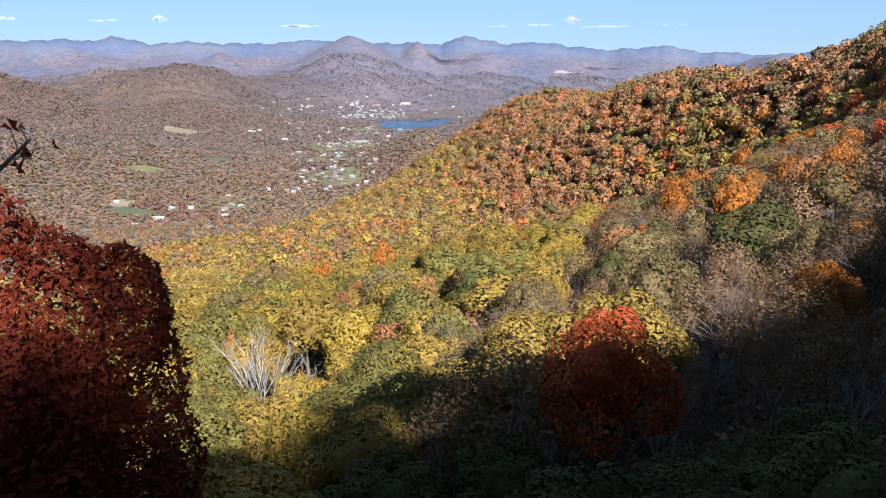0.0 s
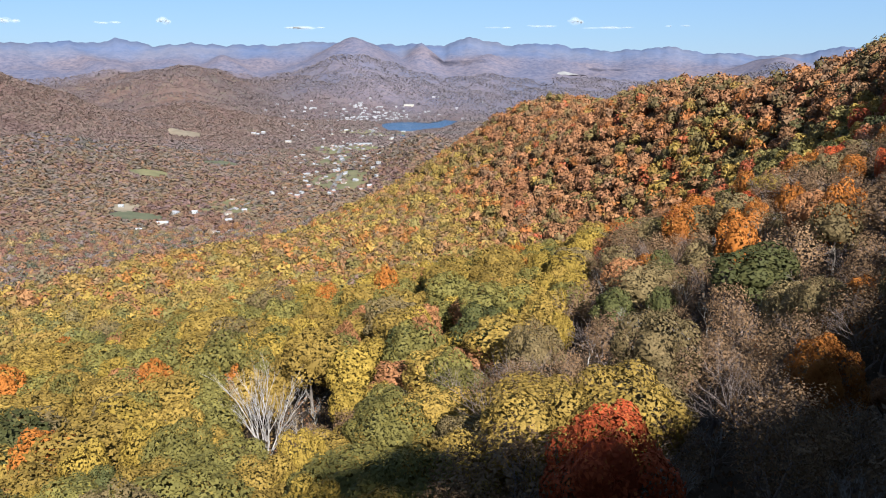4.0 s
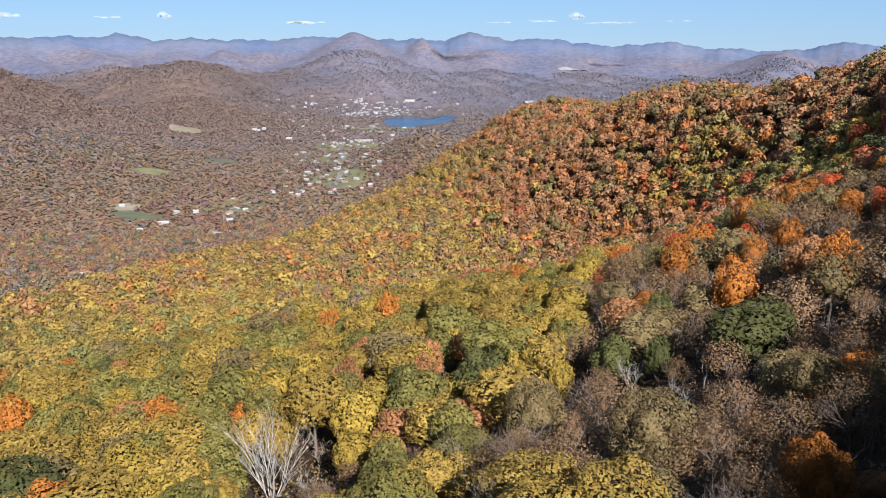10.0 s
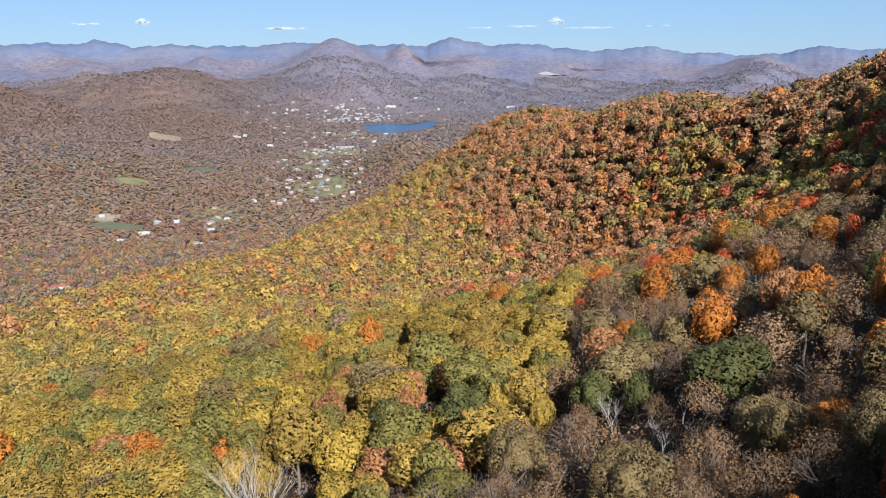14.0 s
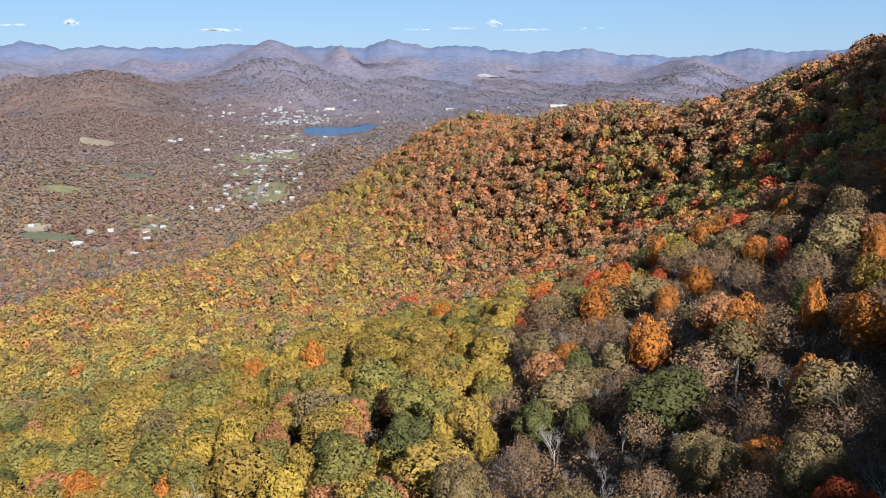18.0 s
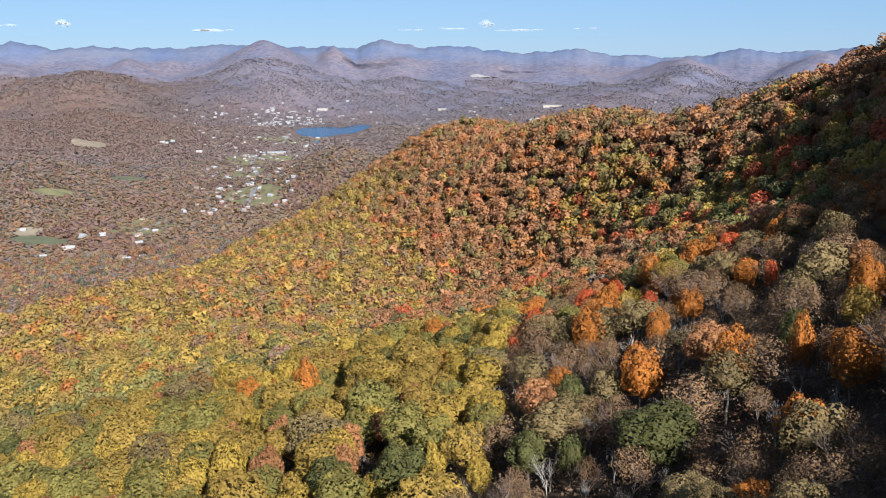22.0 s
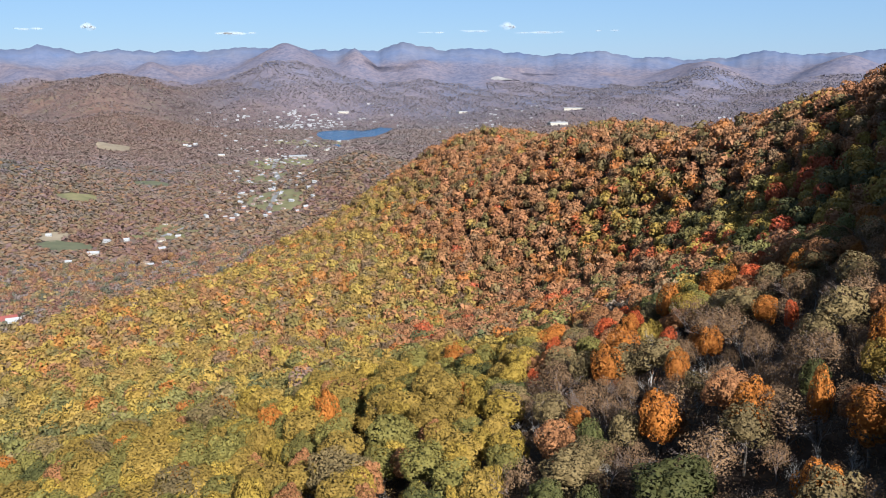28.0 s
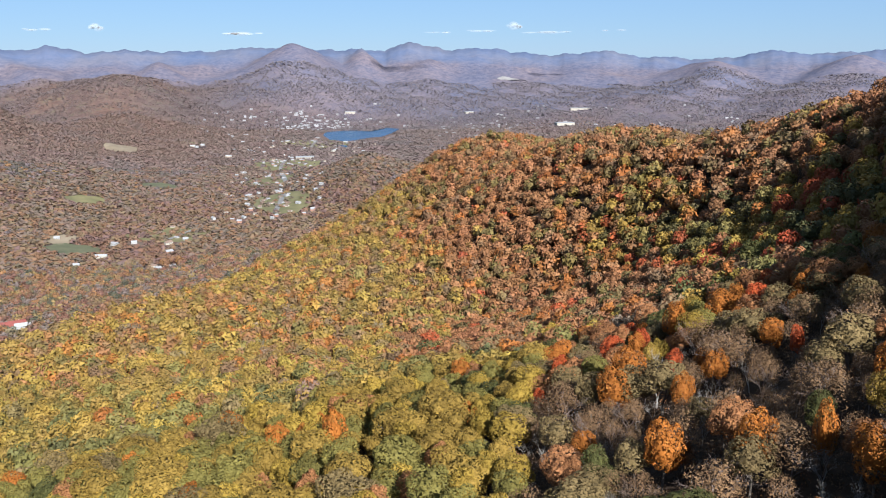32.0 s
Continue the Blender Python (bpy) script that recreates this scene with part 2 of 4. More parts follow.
def mesh_of(name, verts, faces, mats, smooth=False):
    me = bpy.data.meshes.new(name)
    verts, faces = np.asarray(verts, np.float32), np.asarray(faces, np.int32)
    n, k = faces.shape
    me.vertices.add(len(verts))
    me.vertices.foreach_set("co", verts.ravel())
    me.loops.add(n * k)
    me.loops.foreach_set("vertex_index", faces.ravel())
    me.polygons.add(n)
    me.polygons.foreach_set("loop_start", np.arange(0, n * k, k, dtype=np.int32))
    me.polygons.foreach_set("loop_total", np.full(n, k, np.int32))
    me.update(calc_edges=True)
    me.polygons.foreach_set("use_smooth", np.full(n, smooth))
    for m in mats:
        me.materials.append(m)
    return me


def ground_sheet():
    az = np.radians(np.concatenate([np.linspace(-180, -40, 60)[:-1], np.linspace(-40, 42, 380), np.linspace(42, 180, 60)[1:-1]]))
    rr = np.concatenate([[0.5], np.geomspace(4, 4960, 300)])
    A, R = np.meshgrid(az, rr)
    x, y = np.sin(A) * R, np.cos(A) * R
    v = np.stack([x, y, height(x, y)], -1).reshape(-1, 3)
    na, nr = len(az), len(rr)
    i, j = np.meshgrid(np.arange(nr - 1), np.arange(na), indexing="ij")
    a, b = i * na + j, i * na + (j + 1) % na
    f = np.stack([a, b, b + na, a + na], -1).reshape(-1, 4)[:, ::-1]
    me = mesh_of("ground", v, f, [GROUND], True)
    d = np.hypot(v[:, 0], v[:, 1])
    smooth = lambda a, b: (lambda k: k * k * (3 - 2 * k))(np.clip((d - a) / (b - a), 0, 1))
    # green and blue channels: how much painted haze, growing with distance
    cover_haze = np.stack([smooth(700, 1000), np.interp(np.degrees(np.arctan2(v[:, 0], v[:, 1])), [-13, -6], [0, 1]) * (smooth(3200, 3900) - smooth(3980, 4230)) + smooth(3980, 4230), smooth(4480, 4700), d * 0 + 1], -1).astype(np.float32)
    me.attributes.new("cover_haze", "FLOAT_COLOR", "POINT").data.foreach_set("color", cover_haze.ravel())
    ob = new("ground", me)
    return tagged(ob, "wooded mountain slopes falling to a broad inhabited valley", "ground", kind="structure")


ground_sheet()
rng = np.random.default_rng(7)


# ---- trees ----
def crown_points(seed, count, tall=1.0, lobes=30, gaps=0.0, tilt=0.25, level=0.0):
    """Middles and facings of the leaf clumps of a crown of radius 1 about its middle: rounded heads set over a dome."""
    g = np.random.default_rng(seed)
    k = np.arange(lobes) + 0.5
    z = 1 - 1.6 * k / lobes + g.normal(scale=0.04, size=lobes)
    a = k * 2.399963 + g.uniform(0, 0.9, lobes)
    flat = np.sqrt(np.clip(1 - z * z, 0, 1))
    d = np.stack([np.cos(a) * flat, np.sin(a) * flat, z], -1)
    rho = np.clip(1.7 / math.sqrt(lobes), 0.2, 0.56) * g.uniform(0.78, 1.22, lobes)
    mid = d * ((1.0 - rho * g.uniform(0.9, 1.3, lobes)) * g.uniform(0.78, 1.12, lobes))[:, None] * (g.uniform(0.86, 1.14), g.uniform(0.86, 1.14), 1)
    m = max(int(count * 2.1 / lobes), 4)
    q = np.arange(m) + 0.5
    uz, ua = 1 - 2 * q / m, q * 2.399963
    ball = np.stack([np.cos(ua) * np.sqrt(1 - uz * uz), np.sin(ua) * np.sqrt(1 - uz * uz), uz], -1)
    ps, ns = [], []
    for i in range(lobes):
        u = ball + g.normal(scale=0.12, size=ball.shape)
        u /= np.linalg.norm(u, axis=1)[:, None]
        p = mid[i] + u * rho[i] * g.uniform(0.86, 1.07, (m, 1))
        away = np.linalg.norm(p[:, None] - mid[None], axis=2) / rho
        away[:, i] = 9
        keep = (u @ d[i] > -0.2) & (away.min(1) > 0.9)
        ps.append(p[keep])
        ns.append(u[keep])
    p, n = np.concatenate(ps), np.concatenate(ns)
    n = n + g.normal(scale=tilt, size=n.shape) + (0, 0, level)
    if gaps:
        keep = g.uniform(size=len(p)) > gaps * 0.45
        p, n = p[keep], n[keep]
        if gaps > 0.5:
            p = p * g.uniform(0.3, 1.0, (len(p), 1)) ** 0.45
    return p * (1, 1, tall), n / np.linalg.norm(n, axis=1)[:, None]


def cards(p, n, size, g):
    """Leaf clumps: one ragged three-cornered patch at each place."""
    k = len(p)
    t = np.cross(n, g.normal(size=(k, 3)))
    t /= np.linalg.norm(t, axis=1)[:, None] + 1e-9
    b = np.cross(n, t)
    s = np.broadcast_to(size, (k,))[:, None] * g.uniform(0.6, 1.35, (k, 1))
    q = []
    for c in range(3):
        a, r = c * 2.094 + g.uniform(-0.55, 0.55, (k, 1)), s * g.uniform(0.45, 1.0, (k, 1))
        q.append(p + np.cos(a) * r * t + np.sin(a) * r * b + n * s * g.uniform(-0.15, 0.15, (k, 1)))
    return np.stack(q, 1).reshape(-1, 3), np.arange(k * 3).reshape(k, 3)


def crown_body(tall, around, up):
    """The closed inside of a crown: rings of a dome."""
    a, t = np.meshgrid(np.arange(around) * 2 * math.pi / around, np.linspace(0.12, 2.3, up + 1))
    v = np.stack([np.cos(a) * np.sin(t), np.sin(a) * np.sin(t), np.cos(t)], -1).reshape(-1, 3) * 0.5 * (1, 1, tall)
    i, j = np.meshgrid(np.arange(up), np.arange(around), indexing="ij")
    k, l = i * around + j, i * around + (j + 1) % around
    return v, np.concatenate([np.stack([k, k + around, l + around], -1).reshape(-1, 3), np.stack([k, l + around, l], -1).reshape(-1, 3)])


def tubes(segs, sides=5):
    """Tapered round pieces from (start, radius, end, radius)."""
    vs, fs = [], []
    ring = np.arange(sides) * 2 * math.pi / sides
    for p0, r0, p1, r1 in segs:
        d = np.subtract(p1, p0)
        d = d / (np.linalg.norm(d) + 1e-9)
        t = np.cross(d, (0.31, 0.95, 0.05) if abs(d[2]) > 0.5 else (0, 0, 1))
        t /= np.linalg.norm(t)
        b = np.cross(d, t)
        o = np.cos(ring)[:, None] * t + np.sin(ring)[:, None] * b
        base = len(vs) * sides
        vs += [np.add(p0, o * r0), np.add(p1, o * r1)]
        for i in range(sides):
            j = (i + 1) % sides
            fs.append((base + i, base + j, base + sides + j, base + sides + i))
    return np.concatenate(vs), np.array(fs)


def limbs(g, h, r, depth, spread, sides=5, lean=0.06, first=0.42, rise=0.0):
    """A trunk that forks: segments from the foot up."""
    segs = []

    def grow(p, d, length, rad, level):
        bend = d + g.normal(scale=0.12, size=3)
        bend /= np.linalg.norm(bend)
        mid = p + d * length * 0.5
        end = mid + bend * length * 0.5
        segs.append((p, rad, mid, rad * 0.82))
        segs.append((mid, rad * 0.82, end, rad * 0.64))
        if level == 0:
            return
        for k in range(3 if level > 1 else 2 + int(g.integers(0, 2))):
            a, s = g.uniform(0, 6.28), spread * g.uniform(0.6, 1.3)
            nd = bend + s * np.array([math.cos(a), math.sin(a), g.uniform(-0.1, 0.35) + rise])
            nd /= np.linalg.norm(nd)
            start = mid + (end - mid) * g.uniform(0.2, 1.0) if k else end
            grow(start, nd, length * g.uniform(0.55, 0.8), rad * 0.5, level - 1)

    d0 = np.array([g.normal(scale=lean), g.normal(scale=lean), 1.0])
    grow(np.zeros(3), d0 / np.linalg.norm(d0), h * first, r, depth)
    return segs


def part(name, me, parent, label=""):
    ob = new(name, me)
    ob.parent = parent
    return tagged(ob, label)


def leafy_tree(name, kind, seed, h, rad, count, size, tall, gaps=0.0, bark=None):
    """A tree with its trunk and a crown of leaf clumps; foot at the origin."""
    g = np.random.default_rng(seed)
    root = new(name)
    v, f = tubes(limbs(g, h * 0.8, 0.02 * h, 2 if gaps < 0.4 else 5, 0.6), 5 if gaps < 0.4 else 3)
    part("trunk", mesh_of(name + "_trunk", v, f, [bark or (BARK if gaps < 0.5 else TWIG_BARK)], True), root)
    p, n = crown_points(seed, int(count * 1.25), tall, 26 if count < 3000 else 32, gaps, 0.2)
    zc = h - rad * tall
    p = p * (rad, rad, rad) + (0, 0, zc)
    v, f = cards(p, n, size, g)
    if gaps < 0.5:
        bv, bf = crown_body(tall, 12, 6)
        v, f = np.concatenate([v, bv * rad + (0, 0, zc)]), np.concatenate([f, bf + len(v)])
    part("crown", mesh_of(name + "_crown", v, f, [LEAF[kind]]), root)
    return root


def bare_tree(name, seed, h, spread, depth=5, bark=None, first=0.3):
    g = np.random.default_rng(seed)
    root = new(name)
    segs = limbs(g, h * 0.8, 0.012 * h, depth, spread, lean=0.03, first=first, rise=0.35)
    v, f = tubes(segs[:2], 6)
    part("trunk", mesh_of(name + "_trunk", v, f, [bark or GREY_BARK], True), root)
    v, f = tubes(segs[2:], 3)
    part("crown", mesh_of(name + "_crown", v, f, [bark or GREY_BARK], True), root)
    return root


TREES = {}
LABELS = {
    "poplar": "tulip poplar with yellow-green autumn leaves on the slope", "hickory": "hickory with golden yellow autumn leaves",
    "basswood": "broadleaf tree still in dull green leaf", "hemlock": "dark green tree among autumn woods",
    "oak": "oak with rust-brown autumn leaves on the slope", "sugar_maple": "maple with glowing orange autumn leaves",
    "red_maple": "maple with bright red autumn leaves", "beech": "half-bare tree with pale brown withered leaves",
    "chestnut_oak": "round-headed tree with tan and olive leaves", "bare": "leafless grey tree with fine upswept branches",
}
CATEGORY = "tree"
CLOSE = {}
for n, kind in enumerate(k for k in SPECIES if k in LABELS):
    gaps = {"beech": 0.75, "chestnut_oak": 0.3}.get(kind, 0.05)
    for tier, count, cards_each, size, home in ((0, 3, 2500, 0.29, TREES), (1, 1, 7600, 0.175, CLOSE)):
        home[kind] = []
        for k in range(count):
            t = leafy_tree(kind + "_tree", kind, 100 + n * 7 + k + tier * 4, 11.5, 3.6, cards_each, size * (0.7 if gaps > 0.5 else 1.0), {"sugar_maple": 1.3, "hickory": 1.15}.get(kind, 1.12), gaps)
            home[kind].append(tagged(t, LABELS[kind], CATEGORY, group=kind.replace("_", " ") + " trees on the slope"))
TREES["bare"] = [tagged(bare_tree("bare_tree", 300 + k, 11.5, 0.55, 6), LABELS["bare"], CATEGORY, group="bare trees on the slope") for k in range(3)]
CLOSE["bare"] = TREES["bare"]
USED = set()


def plant(kind, x, y, size=1.0, wide=1.0, drop=0.3, pick=None):
    """A tree of that kind with its foot in the ground."""
    home = CLOSE if math.hypot(x, y) < 90 else TREES
    k = int(rng.integers(0, len(home[kind]))) if pick is None else pick
    turn, z = rng.uniform(0, 360), float(height(x, y)) - drop
    m = pose(x, y, z, rng.uniform(-5, 5), rng.uniform(-5, 5), turn) @ Matrix.Diagonal((size * wide * rng.uniform(0.85, 1.15), size * wide * rng.uniform(0.85, 1.15), size, 1))
    proto = home[kind][k]
    if proto.name in USED:
        return copy_thing(proto, m)
    USED.add(proto.name)
    proto.matrix_basis = m
    return proto


def mix_at(x, y):
    """Which trees grow where: shares by kind."""
    w = wobble(x * 1.7, y * 1.7) * 14
    # close by almost only the darkest leaves, so their colour deepens the shade
    if math.hypot(x, y) < 37:
        return {"hemlock": 0.95, "oak": 0.05}
    left = np.interp(y, [60, 80, 120, 250], [-8, -5, 18, 45]) + w * 0.25
    if y < 175 + 0.3 * w and left < x < 75 + 0.2 * y:
        if x < 14:
            return {"beech": 0.56, "bare": 0.3, "chestnut_oak": 0.06, "poplar": 0.08}
        return {"beech": 0.58, "bare": 0.24, "chestnut_oak": 0.06, "oak": 0.05, "sugar_maple": 0.05, "hemlock": 0.02}
    if y < 250 and left < x < 75 + 0.2 * y:
        return {"beech": 0.16, "bare": 0.06, "chestnut_oak": 0.12, "oak": 0.25, "sugar_maple": 0.13, "hemlock": 0.1, "red_maple": 0.07, "hickory": 0.08, "basswood": 0.08}
    if x < 30 + w and y < 300 + 1.4 * w - 0.3 * x:
        return {"poplar": 0.36, "hickory": 0.25, "basswood": 0.27, "chestnut_oak": 0.03, "sugar_maple": 0.035, "bare": 0.02, "oak": 0.03, "hemlock": 0.015}
    if x < 20 + w:
        return {"hickory": 0.24, "sugar_maple": 0.08, "oak": 0.2, "poplar": 0.22, "beech": 0.11, "basswood": 0.08, "chestnut_oak": 0.08, "bare": 0.02}
    if 85 + w < x < 150 + w and 200 < y < 460 and abs(x - 140 + 0.11 * (y - 400)) < 26 + w:
        return {"hickory": 0.34, "hemlock": 0.16, "basswood": 0.14, "red_maple": 0.12, "oak": 0.14, "sugar_maple": 0.1}
    return {"oak": 0.58, "sugar_maple": 0.09, "beech": 0.08, "hemlock": 0.05, "hickory": 0.05, "basswood": 0.07, "chestnut_oak": 0.07, "red_maple": 0.015}


def pick_kind(x, y):
    m = mix_at(x, y)
    ks = list(m)
    p = np.array([m[k] for k in ks])
    return ks[int(rng.choice(len(ks), p=p / p.sum()))]


def in_view(x, y, margin=3.0):
    az = math.degrees(math.atan2(x, y))
    return -29.5 - margin < az < 33.5 + margin


# single trees that stand out: kind, place, size, width
STAND_OUT = [
    ("red_maple", 9, 39.5, 1.08, 1.0), ("hickory", 5, 58.5, 0.85, 0.75), ("beech", 18, 41, 0.95, 1.1), ("sugar_maple", 26, 53, 0.85, 0.75),
    ("sugar_maple", 43, 121, 1.2, 0.82), ("chestnut_oak", 50.5, 106, 1.0, 1.1), ("hemlock", 33.5, 127, 0.95, 0.8), ("hickory", 17, 122, 0.95, 0.85),
    ("oak", 54, 121, 1.05, 1.15), ("hemlock", 63, 112, 1.0, 0.95), ("red_maple", 36, 57, 0.85, 0.75), ("hickory", -10, 114, 1.0, 1.05),
    ("red_maple", 15, 358, 1.0, 1.0), ("hickory", 54, 265, 1.0, 1.1), ("red_maple", -72, 199, 0.9, 0.85),
]
ALSO = [
    ("bare", -6.5, 158, 1.0, 0.85), ("basswood", -50, 205, 1.0, 1.2), ("hemlock", -36, 78, 0.9, 1.0), ("hickory", 16, 111, 0.85, 0.75), ("hickory", 11, 120, 0.9, 0.85),
    ("basswood", 5, 125, 0.9, 0.8), ("basswood", -5, 121, 0.95, 0.85), ("oak", 29, 128, 0.85, 0.75), ("red_maple", 58, 161, 0.95, 0.7), ("red_maple", 76, 145, 0.9, 0.8),
    ("sugar_maple", 59, 103, 0.95, 0.65), ("poplar", 70, 108, 0.95, 0.7), ("sugar_maple", 76, 116, 1.0, 0.8), ("hemlock", 119, 260, 1.1, 1.2), ("poplar", 59, 180, 0.9, 0.8),
    ("bare", 25, 106, 0.95, 0.9),
]
MORE = [
    ("bare", 28, 97, 0.85, 0.9), ("bare", 26, 86, 0.9, 1.0), ("bare", 23, 92, 0.8, 0.9), ("beech", 38, 113, 0.85, 0.9), ("beech", 20, 103, 0.95, 1.1), ("oak", 3, 145, 0.8, 0.95),
    ("sugar_maple", 33, 70, 0.8, 0.75), ("beech", 3, 66, 0.75, 0.8), ("beech", -3, 88, 0.8, 0.9), ("beech", -14, 84, 0.8, 1.0), ("basswood", -45, 113, 1.1, 1.25), ("basswood", -31, 150, 1.05, 1.15),
    ("hemlock", -70, 152, 1.0, 1.0), ("bare", 31, 90, 0.8, 0.9), ("sugar_maple", 29, 75, 0.7, 0.7), ("bare", 33, 82, 0.85, 0.9),
    ("beech", -12, 94, 0.8, 1.1), ("bare", -5, 93, 0.85, 0.9), ("bare", -2.5, 96, 0.8, 0.9), ("bare", 19, 81, 0.9, 1.0), ("bare", 15, 79, 0.8, 0.9), ("bare", 26, 108, 0.9, 0.9), ("bare", -8, 86, 0.75, 0.9), ("hickory", 1, 76, 0.8, 0.85),
    ("hickory", 13, 137, 1.0, 1.0), ("hickory", 17.5, 141, 0.95, 0.95), ("basswood", -17, 128, 1.1, 1.2), ("beech", 22, 84, 0.8, 1.1), ("beech", 9, 86, 0.8, 1.2), ("bare", 12, 88, 0.8, 0.9),
]
taken = []
for kind, x, y, s, wd in STAND_OUT + ALSO + MORE:
    plant(kind, x, y, s, wd)
    taken.append((x, y, 3.4 * s * wd))
    r = math.hypot(x, y)
    if r > 45:
        taken.append((x * (1 - 5 / r), y * (1 - 5 / r), 2.3))
taken += [(-23.5, 101, 5.5), (-21.5, 93, 6.5), (-19.5, 85, 6.5), (-17.5, 77, 5.0), (8, 34, 3.5), (17, 35, 3.5)]



def spreading_bare_tree(x, y, h):
    """A large leafless tree whose limbs fan out from near the ground."""
    g = np.random.default_rng(77)
    root = new("bare_tree")
    for k in range(9):
        a = k * 0.7 + g.uniform(-0.2, 0.2)
        out = np.array([math.cos(a), math.sin(a), 0]) * (0.42 if k else 0.0) * g.uniform(0.6, 1.25)
        segs = limbs(g, h * g.uniform(0.85, 1.0), 0.011 * h, 4, 0.36, lean=0.02, first=0.38, rise=0.45)
        lean = lambda p: p + out * p[2] * (1 + 0.02 * p[2])
        v, f = tubes([(lean(p0), r0, lean(p1), r1) for p0, r0, p1, r1 in segs], 4)
        part("limb" if k else "trunk", mesh_of("limb", v, f, [GREY_BARK], True), root)
    root.matrix_basis = pose(x, y, float(height(x, y)) - 0.3)
    tagged(root, "large leafless grey tree with limbs fanning from its foot", "tree", group="bare trees on the slope")


spreading_bare_tree(-23.5, 101, 12.5)
NEAR = 235.0
spots = []
step = 5.5
for i in range(-33, 46):
    for j in range(2, 54):
        x, y = i * step + rng.uniform(-1.5, 1.5) + (j % 2) * step / 2, j * step * 0.95 + rng.uniform(-1.5, 1.5)
        r = math.hypot(x, y)
        roomy = rng.uniform() < (0.82 if x < 12 and r > 40 else 0.99)      # wide crowns on the left-hand slope
        if 11 < r < NEAR and roomy and in_view(x, y, 4) and all((x - a) ** 2 + (y - b) ** 2 > c * c for a, b, c in taken):
            spots.append((x, y))
for x, y in spots:
    r = math.hypot(x, y)
    s = rng.uniform(0.8, 1.22) * (0.6 if r < 37 else 0.85 if x > 12 else 1.0)
    plant(pick_kind(x, y), x, y, s, rng.uniform(0.85, 1.15) * (1.25 if r < 37 else 1.1 if x > 12 else 1.08))


# dark undergrowth on the shaded slope at the start, its leaf colour deepening the shade
for i in range(-8, 10):
    for j in range(3, 12):
        x, y = i * 3.1 + rng.uniform(-1.2, 1.2), j * 3.1 + rng.uniform(-1.2, 1.2)
        if 11 < math.hypot(x, y) < 36 and in_view(x, y, 4) and all((x - a) ** 2 + (y - b) ** 2 > 4 for a, b, c in taken):
            plant("hemlock", x, y, rng.uniform(0.36, 0.5), 1.35)

# leafless trees that show among the far woods: middle of the group, spread, number
for x, y, spread, number in ((-293, 1104, 26, 8), (-272, 880, 20, 6), (-265, 711, 22, 6), (-340, 800, 20, 6), (8, 427, 14, 4), (3, 562, 16, 4), (-63, 417, 14, 4), (-162, 560, 30, 5), (-20, 600, 24, 4), (-92, 1023, 40, 10)):
    for n in range(number):
        plant("bare", x + rng.normal() * spread, y + rng.normal() * spread, rng.uniform(0.95, 1.3), 0.9)

# ---- the joined woods further off ----
def woods(name, label, xs, ys, colours, radii, protos, size, hgt, uneven=0.28):
    """Many trees in one mesh. protos: for each pattern of crown its clumps' middles and facings, and the body's corners and faces."""
    zs = height(xs, ys)
    which = rng.integers(0, len(protos), len(xs))
    turn, lift = rng.uniform(0, 6.28, len(xs)), rng.uniform(1 - uneven, 1 + uneven, len(xs))
    g = np.random.default_rng(5)
    vs, fs, cs, total = [], [], [], 0
    for k, (p, n, bv, bf) in enumerate(protos):
        sel = np.where(which == k)[0]
        if not len(sel):
            continue
        c, s = np.cos(turn[sel])[:, None], np.sin(turn[sel])[:, None]
        rot = lambda a: np.stack([c * a[:, 0] - s * a[:, 1], s * a[:, 0] + c * a[:, 1], np.broadcast_to(a[:, 2], (len(sel), len(a)))], -1)
        foot = np.stack([xs[sel], ys[sel], zs[sel] + hgt * radii[sel] * lift[sel]], -1)[:, None]
        put = lambda a: (rot(a) * radii[sel][:, None, None] + foot).reshape(-1, 3)
        v, f = cards(put(p), rot(n).reshape(-1, 3), np.repeat(size * radii[sel], len(p)), g)
        vs.append(v)
        fs.append(f + total)
        cs.append(np.repeat(colours[sel], len(p) * 3, 0))
        total += len(v)
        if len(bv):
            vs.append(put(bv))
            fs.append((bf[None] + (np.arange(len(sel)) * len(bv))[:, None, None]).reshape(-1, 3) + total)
            # body coloured darker than its clumps, as painted shade inside the crown
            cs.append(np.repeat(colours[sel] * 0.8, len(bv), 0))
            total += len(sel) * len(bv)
    me = mesh_of(name, np.concatenate(vs), np.concatenate(fs), [FOREST])
    col = np.concatenate(cs)
    col = np.concatenate([col, np.ones((len(col), 1))], 1).astype(np.float32)
    me.attributes.new("leaf_colour", "FLOAT_COLOR", "POINT").data.foreach_set("color", col.ravel())
    return tagged(new(name, me), label, "forest", kind="stuff")


NONE = (np.zeros((0, 3)), np.zeros((0, 3), int))


def patterns(first, number, count, tall, lobes, around=0, up=0, tilt=0.33, level=0.0):
    return [(*crown_points(first + k, count, tall, lobes, 0.0, tilt, level), *(crown_body(tall, around, up) if around else NONE)) for k in range(number)]


# brown, russet, gold, olive, orange, grey and green valley woods, blued slightly for haze
VALLEY = np.array([[0.113, 0.059, 0.044], [0.099, 0.054, 0.044], [0.117, 0.082, 0.052], [0.086, 0.073, 0.045], [0.131, 0.074, 0.044], [0.101, 0.083, 0.080], [0.052, 0.055, 0.039]]) * (0.95, 0.95, 1.07)


# the same nearer by, with more orange, rust and gold in it
NEARER = np.concatenate([VALLEY * (1.05, 0.98, 0.8), [[0.153, 0.079, 0.032], [0.149, 0.104, 0.041]]])


